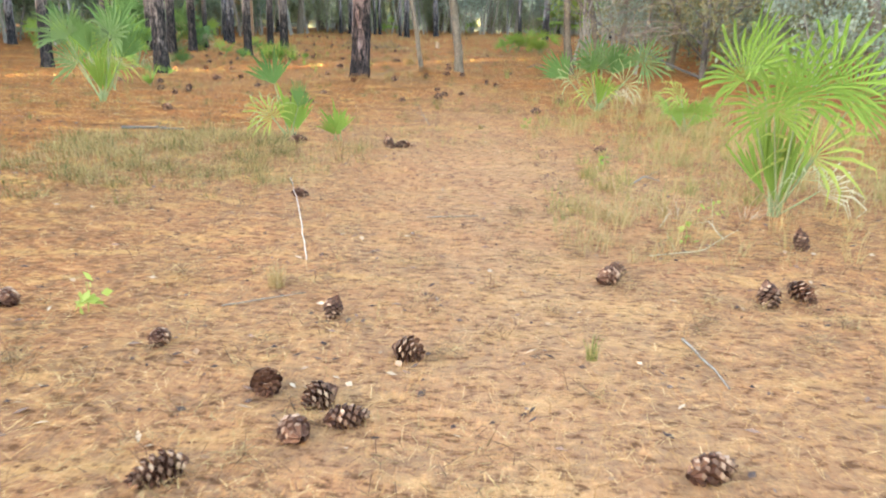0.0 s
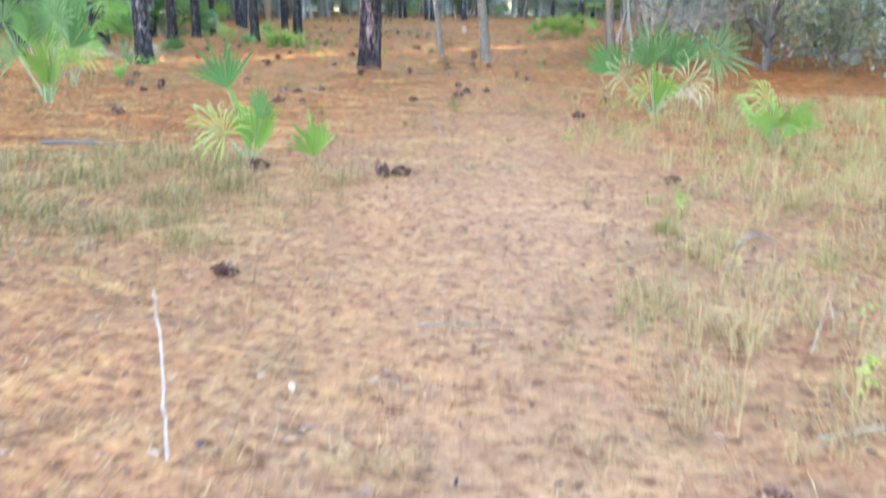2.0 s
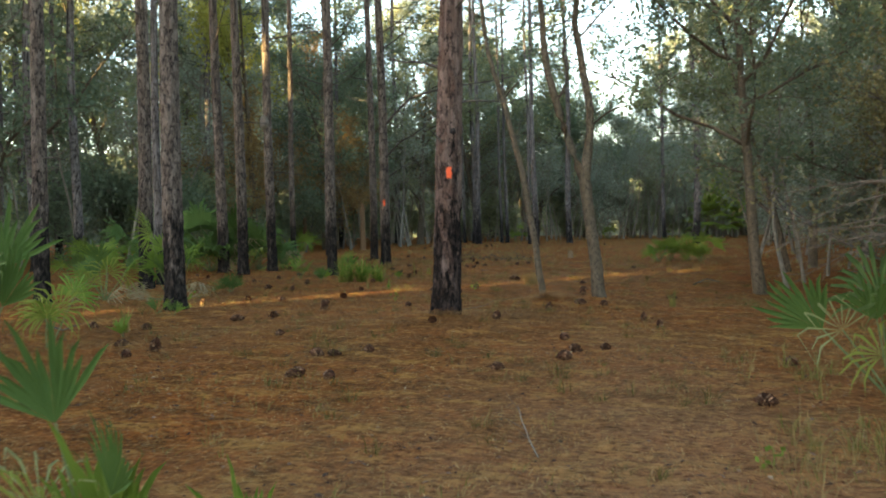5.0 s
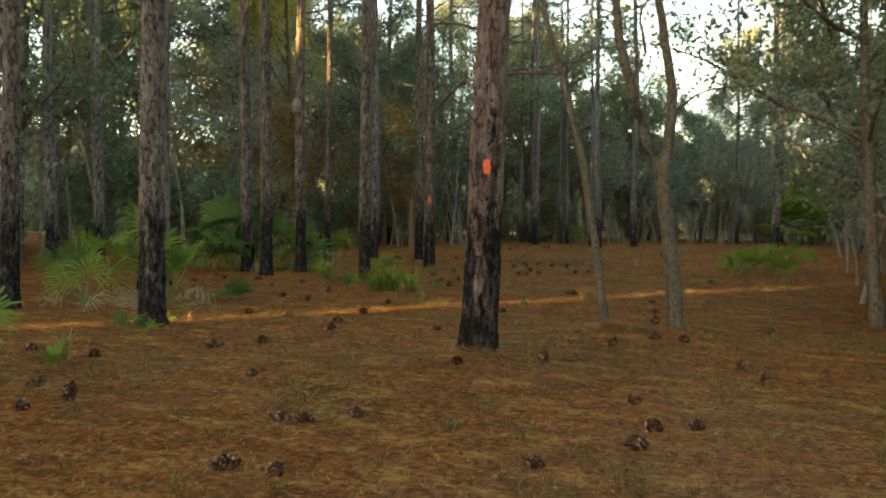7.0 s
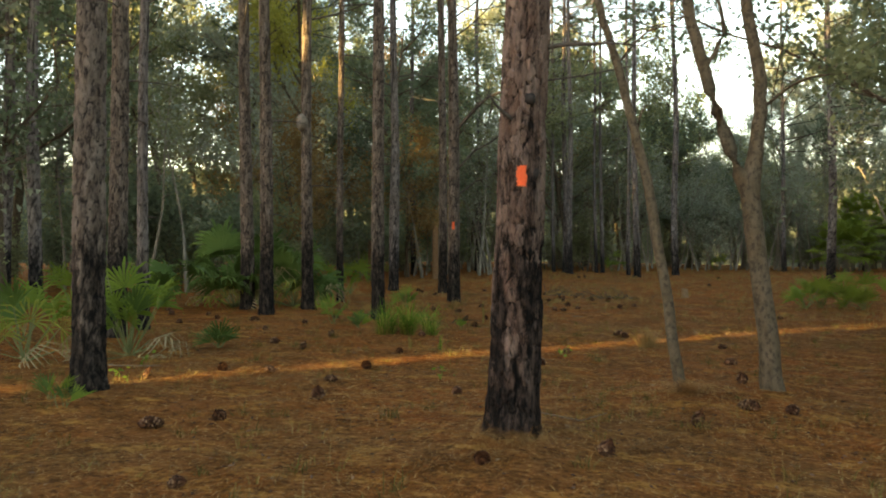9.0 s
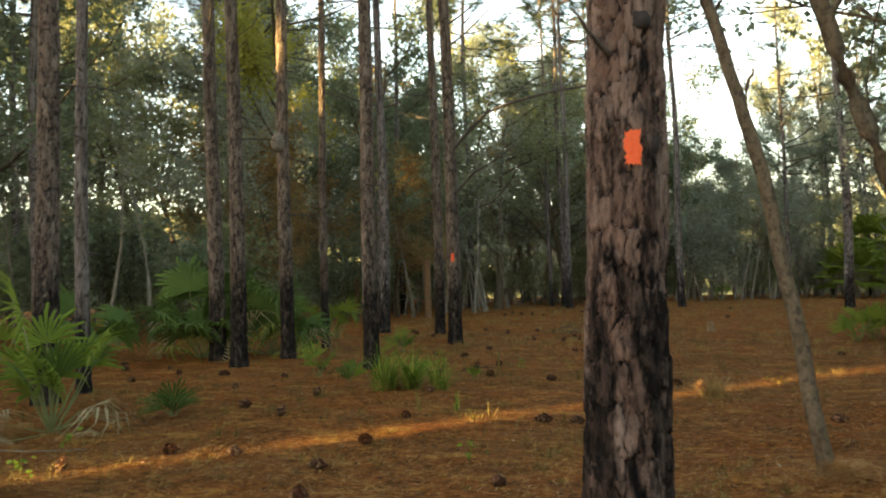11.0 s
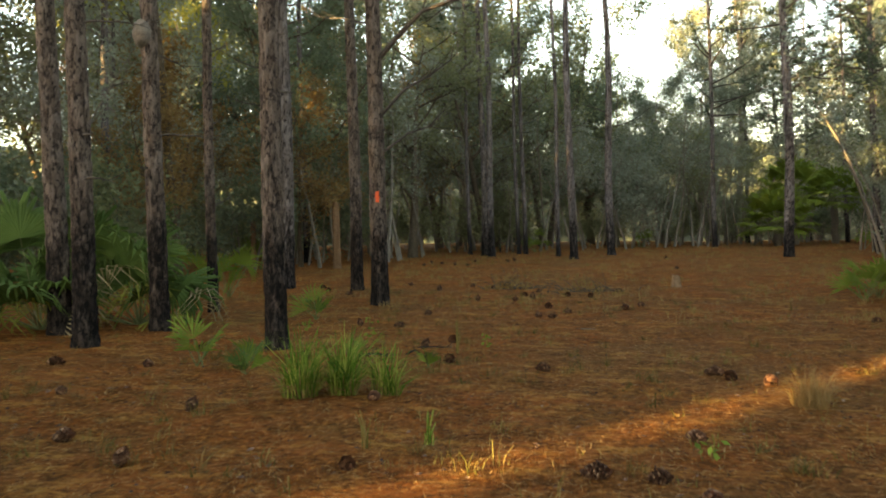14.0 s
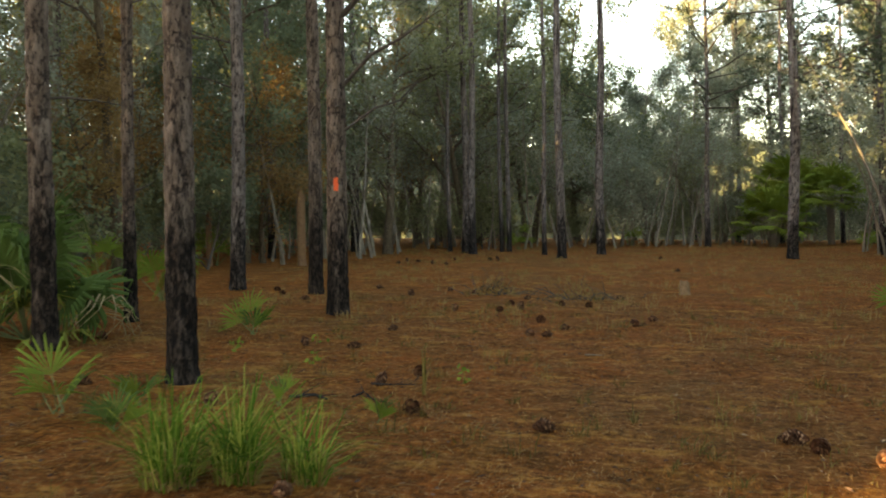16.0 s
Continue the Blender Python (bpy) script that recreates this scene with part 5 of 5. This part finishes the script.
CONES_MIDDLE = ((-5.12, 12.68), (0.47, 14.05), (-3.66, 14.49), (-3.32, 14.5), (-1.86, 15.23), (-6.01, 15.3), (-3.42, 16.0), (-3.74, 15.72), (-3.94, 15.7), (-5.9, 15.7), (-1.27, 15.91), (0.98, 16.03), (-6.58, 16.07), (-1.2, 16.5), (-0.88, 16.61), (-5.01, 17.15), (-1.4, 17.37), (-8.04, 17.54), (-7.2, 17.55), (-3.25, 18.2), (-6.32, 18.53), (-0.25, 18.84), (-5.93, 18.99), (-2.46, 18.75), (-0.46, 19.46), (-1.89, 20.2), (-5.61, 20.24))
CONES_STREAK = ((-8.12, 20.76), (-1.09, 20.96), (-1.46, 20.96), (-4.44, 21.2), (-6.03, 21.37), (-7.65, 21.59), (-6.98, 21.61), (-1.53, 22.4), (-6.09, 22.48), (0.02, 22.75), (-4.02, 23.43), (-7.66, 23.68), (-4.26, 23.84), (-6.19, 23.85), (-4.63, 23.88), (-8.45, 24.22), (-1.68, 24.64), (-3.96, 24.89), (-7.94, 25.15), (-9.44, 25.57), (-6.55, 25.7), (-11.64, 26.1), (-1.82, 26.48), (-3.11, 27.01), (-10.66, 27.16), (-11.56, 27.22), (-9.61, 27.3), (-3.42, 27.34), (-5.26, 27.48), (-3.55, 27.5))
CONES_FAR = ((-12.95, 27.61), (-7.97, 27.85), (-6.33, 27.98), (-12.32, 28.02), (-13.67, 28.47), (-9.55, 28.5), (-6.81, 28.9), (-6.57, 29.48), (-7.68, 31.04), (-8.31, 31.09), (-10.99, 31.13), (-12.8, 31.51), (-0.75, 32.2), (-5.5, 32.38), (-5.72, 32.41), (-7.55, 32.47), (-5.3, 33.1), (-4.35, 33.59), (-5.67, 33.77), (-4.07, 34.1), (-6.38, 34.79), (-7.1, 34.8), (-6.08, 35.18), (-6.3, 35.83), (-5.45, 36.1), (-5.0, 36.1), (-10.07, 36.11), (-10.91, 37.18), (-6.16, 37.38), (-8.4, 37.48), (-4.45, 37.52), (-11.38, 38.11), (-7.3, 38.46), (-7.85, 38.74), (-9.41, 38.96), (-2.67, 45.45), (-9.55, 47.98), (-10.1, 48.5), (-11.25, 48.57), (-11.2, 49.65), (-10.83, 49.74), (-8.54, 51.05), (-8.28, 51.12), (-9.8, 51.15), (-2.54, 53.32))
for n, spots in enumerate((CONES_START, CONES_MIDDLE, CONES_STREAK, CONES_FAR)):
    lay_cones(spots, 50 + n)


# ---- sticks, stump, brush ----
def stick(points, r, label, material=None, seed=1, twigs=0, name="stick"):
    """A fallen stick through ground points (x, y, lift)."""
    rng = random.Random(seed)
    x0, y0 = points[0][0], points[0][1]
    t = thing(name, label, "stick", x0, y0, 0, "fallen sticks")
    z0 = ground(x0, y0)
    pts = [Vector((x - x0, y - y0, ground(x, y) - z0 + lift)) for x, y, lift in points]
    fine = []
    for a, b in zip(pts, pts[1:]):
        for q in range(4):
            fine.append(a.lerp(b, q / 4) + Vector((rng.uniform(-1, 1), rng.uniform(-1, 1), 0)) * (r * 0.6 + 0.002))
    fine.append(pts[-1])
    g = Geo()
    tube(g, fine, [r * (1 - 0.55 * i / len(fine)) for i in range(len(fine))], 6)
    part("stem", g.mesh("stick", material or M_DEADWOOD, True), t)
    for _ in range(twigs):
        k = rng.randrange(2, len(fine))
        g = Geo()
        tube(g, branch_points(rng, fine[k], (fine[k] - fine[k - 1]).normalized() + Vector((rng.gauss(0, 0.8), rng.gauss(0, 0.8), rng.uniform(0, 0.5))), rng.uniform(0.1, 0.3), 0, 3), [r * 0.4, r * 0.3, r * 0.2, r * 0.1], 4)
        part("twig", g.mesh("twig", material or M_DEADWOOD, True), t)
    return t


stick([(-1.24, 5.18, -0.02), (-1.29, 5.30, 0.15), (-1.35, 5.44, 0.31), (-1.43, 5.58, 0.46)], 0.0055, "thin bleached dead stem standing upright in the litter", M_BLEACHED, 1)
stick([(-4.95, 10.7, 0.02), (-4.5, 10.75, 0.02), (-4.1, 10.65, 0.015)], 0.022, "weathered grey fallen stick", M_TWIG, 2, 2)
stick([(0.9, 4.05, 0.01), (0.95, 3.75, 0.015), (0.99, 3.5, 0.01)], 0.008, "short grey broken twig on the needles", seed=3)
stick([(-1.5, 4.3, 0.01), (-1.1, 4.55, 0.01)], 0.005, "thin tan twig on the needles", seed=4)
stick([(-0.6, 6.55, 0.01), (-0.2, 6.6, 0.01)], 0.006, "thin tan twig on the needles", seed=5)
stick([(-1.1, 12.3, 0.02), (-1.25, 12.7, 0.15), (-1.3, 12.85, 0.22)], 0.007, "thin bent dry twig", seed=6, twigs=3)
stick([(1.2, 6.5, 0.01), (1.3, 6.7, 0.05), (1.4, 6.95, 0.02)], 0.005, "curled pale dead palmetto stalk", M_PALM_DEAD, 7, 3)
stick([(1.0, 5.7, 0.02), (1.4, 5.9, 0.03), (1.75, 6.35, 0.05)], 0.005, "curled pale dead palmetto stalk", M_PALM_DEAD, 8, 3)
stick([(1.62, 6.25, 0.01), (1.55, 6.45, 0.07), (1.5, 6.6, 0.02)], 0.005, "curled pale dead palmetto stalk", M_PALM_DEAD, 9, 1)
stick([(1.2, 8.1, 0.02), (1.35, 8.35, 0.06), (1.5, 8.3, 0.02)], 0.012, "pale weathered piece of wood", seed=10, twigs=2)
stick([(-9.3, 20.9, 0.1), (-8.9, 21.2, 0.05), (-8.5, 21.5, 0.02)], 0.01, "thin bare fallen branch", seed=11, twigs=5)
stick([(-7.45, 28.25, 0.01), (-7.25, 28.3, 0.02), (-7.1, 28.2, 0.01)], 0.018, "charred piece of fallen branch", M_CHAR, 12, 2)
stick([(-6.9, 28.9, 0.02), (-6.7, 28.75, 0.05), (-6.5, 28.9, 0.02)], 0.010, "charred twiggy branch on the litter", M_CHAR, 13, 6)
stick([(-6.9, 28.3, 0.02), (-6.75, 28.1, 0.12), (-6.6, 28.0, 0.05)], 0.012, "charred twiggy branch on the litter", M_CHAR, 14, 4)
stick([(-8.6, 17.4, 0.02), (-8.2, 17.1, 0.03), (-7.9, 17.0, 0.12)], 0.014, "dark broken branch on the litter", M_TWIG, 15, 3)
stick([(0.6, 26.4, 0.02), (0.9, 26.7, 0.1), (1.15, 26.6, 0.05)], 0.02, "dark broken branch on the litter", M_TWIG, 16, 3)
stick([(-3.3, 20.3, 0.02), (-2.75, 19.3, 0.1), (-2.5, 19.0, 0.25)], 0.006, "thin dry stem standing by the pine", M_DEADWOOD, 17)
stick([(-5.0, 31.0, 0.02), (-4.8, 31.0, 0.02)], 0.012, "short pale twig on the litter", seed=18)


def stump(x, y):
    rng = random.Random(3)
    t = thing("tree_stump", "small pale broken stump in the clearing", "stump", x, y, 0)
    g = Geo()
    n = 14
    for j, (z, r) in enumerate(((-0.05, 0.13), (0.05, 0.105), (0.15, 0.095), (0.26, 0.09))):
        for i in range(n):
            a = 2 * math.pi * i / n
            top = rng.uniform(-0.07, 0.05) if j == 3 else 0
            rr = r * (1 + 0.15 * math.sin(3 * a + 1) + rng.uniform(-0.05, 0.05))
            g.v.append((rr * math.cos(a), rr * math.sin(a), z + top))
    g.f = [(j * n + i, j * n + (i + 1) % n, (j + 1) * n + (i + 1) % n, (j + 1) * n + i) for j in range(3) for i in range(n)] + [tuple(range(3 * n, 4 * n))]
    part("wood", g.mesh("stump", M_STUMP), t)


stump(-3.15, 38.9)


def brush(x, y, w, seed, label):
    rng = random.Random(seed)
    t = thing("brush_pile", label, "brush", x, y, 0, "brush piles")
    g = Geo()
    for _ in range(60):
        a = Vector((rng.gauss(0, w * 0.5), rng.gauss(0, 0.3), 0.0))
        tube(g, branch_points(rng, a, Vector((rng.uniform(-1, 1), rng.uniform(-0.6, 0.6), rng.uniform(0.1, 0.7))), rng.uniform(0.25, 0.7), -0.9, 5, 0.3), [0.012, 0.010, 0.008, 0.006, 0.005, 0.003], 4)
    tagged(part("tangle", g.mesh("brush_tangle", M_TWIG, True), t), kind="stuff")
    g = Geo()
    for _ in range(420):
        dx, dy = rng.gauss(0, w * 0.4), rng.gauss(0, 0.3)
        leaf(g, rng, Vector((dx, dy, 0.36 * math.exp(-(dx * dx / (w * w * 0.3)) - dy * dy * 5) * rng.random())), 0.07)
    tagged(part("leaf_litter", g.mesh("brush_litter", M_LEAF[3]), t), kind="stuff")


brush(-5.2, 37.8, 0.8, 1, "low tangle of dead twigs and leaves")
brush(-6.9, 38.6, 0.7, 2, "low tangle of dead twigs and leaves")


# ---- knots, snags and heaps ----
def lump(sx, sy, sz, seed, material, name):
    rng_seed = seed * 3.7
    g = Geo()
    n, m = 12, 8
    for j in range(m + 1):
        for i in range(n):
            a, b = 2 * math.pi * i / n, math.pi * j / m
            k = 1 + 0.3 * noise.noise((math.cos(a) * 1.4 + rng_seed, math.sin(a) * 1.4, math.cos(b) * 1.4))
            g.v.append((sx * k * math.sin(b) * math.cos(a), sy * k * math.sin(b) * math.sin(a), sz * k * math.cos(b)))
    g.f = [(j * n + i, j * n + (i + 1) % n, (j + 1) * n + (i + 1) % n, (j + 1) * n + i) for j in range(m) for i in range(n)]
    return g.mesh(name, material, True)


pines = [o for o in scene.objects if o.name.startswith("pine_tree")]
burled = min(pines, key=lambda o: (o.location.x + 11.1) ** 2 + (o.location.y - 30.15) ** 2)
part("burl", lump(0.13, 0.12, 0.2, 1, M_TRUNKPALM, "burl"), burled, "brown swollen burl", Matrix.Translation((-0.06, -0.13, 4.35)))
part("knot", lump(0.05, 0.04, 0.055, 2, M_CHAR, "knot"), main_pine, "dark branch scar", Matrix.Translation((0.20, -0.16, 2.62)))
part("knot", lump(0.04, 0.03, 0.05, 3, M_CHAR, "knot"), main_pine, "dark branch scar", Matrix.Translation((0.225, -0.11, 2.05)))
part("dead_branch", STUBS[2], main_pine, m=Matrix.Translation((0.29, 0, 3.05)))
part("dead_branch", STUBS[3], main_pine, m=Matrix.Translation((0.04, 0.1, 3.6)) @ Matrix.Rotation(radians(150), 4, "Z"))


def snag(x, y, r, h, seed):
    rng = random.Random(seed)
    t = thing("dead_snag", "short broken snag of orange rotten wood", "snag", x, y, 0, "dead snags")
    g = Geo()
    n = 14
    for z in (-0.1, 0.2, 0.6, 1.1, h * 0.8, h):
        for i in range(n):
            a = 2 * math.pi * i / n
            k = r * (1.3 if z < 0 else 1.0) * (1 + 0.12 * math.sin(3 * a + seed) + rng.uniform(-0.06, 0.06))
            g.v.append((k * math.cos(a), k * math.sin(a), z + (rng.uniform(-0.4, 0.15) if z == h else 0)))
    g.f = [(j * n + i, j * n + (i + 1) % n, (j + 1) * n + (i + 1) % n, (j + 1) * n + i) for j in range(5) for i in range(n)] + [tuple(range(5 * n, 6 * n))]
    part("wood", g.mesh("snag", M_SNAG), t)


snag(-13.8, 46.4, 0.13, 2.3, 1)
snag(-16.5, 45.7, 0.09, 1.6, 2)


def needle_heap(x, y, radius, height, count, seed):
    """A drift of rusty needles against a foot."""
    rng = random.Random(seed)
    g = Geo()
    for _ in range(count):
        a, r = rng.uniform(0, 6.28), radius * abs(rng.gauss(0, 0.5))
        px, py = x + r * math.cos(a), y + r * math.sin(a)
        top = height * math.exp(-3 * (r / radius) ** 2) * rng.random()
        b = rng.uniform(0, 6.28)
        d = Vector((math.cos(b), math.sin(b), rng.uniform(-0.4, 0.5))) * rng.uniform(0.08, 0.2)
        s = Vector((-math.sin(b), math.cos(b), 0)) * 0.0016
        p = Vector((px, py, ground(px, py) + 0.004 + top))
        g.add([p - s, p + s, p + d], [(0, 1, 2)])
    tagged(new("needle_heap", g.mesh("needle_heap", M_STRAW)), "low heap of rusty pine needles", "needles", kind="stuff")


def litter_clumps():
    """Small ruffled clumps of needles, dark between, all over the floor."""
    rng = random.Random(27)
    g = Geo()
    made = 0
    while made < 1500:
        x, y = rng.uniform(-12, 3.2), 1.6 + 36 * rng.random() ** 1.25
        if noise.noise((x * 0.5, y * 0.5, 61.0)) + rng.uniform(-0.6, 0.6) < 0:
            continue
        made += 1
        radius, height = rng.uniform(0.07, 0.26), rng.uniform(0.02, 0.075)
        for _ in range(46):
            a, r = rng.uniform(0, 6.28), radius * abs(rng.gauss(0, 0.6))
            px, py = x + r * math.cos(a), y + r * math.sin(a)
            b = rng.uniform(0, 6.28)
            d = Vector((math.cos(b), math.sin(b), rng.uniform(-0.3, 0.6))) * rng.uniform(0.05, 0.15)
            s = Vector((-math.sin(b), math.cos(b), 0)) * 0.0022
            p = Vector((px, py, ground(px, py) + 0.003 + height * rng.random()))
            g.add([p - s, p + s, p + d], [(0, 1, 2)])
    tagged(new("litter_clumps", g.mesh("litter_clumps", M_LITTERCLUMP)), "small ruffled clumps of brown needle litter", "needles", kind="stuff")


litter_clumps()
needle_heap(-2.05, 21.35, 0.55, 0.12, 2600, 1)
needle_heap(-3.2, 18.85, 0.7, 0.08, 2600, 2)
needle_heap(-9.9, 22.0, 0.6, 0.15, 1600, 3)
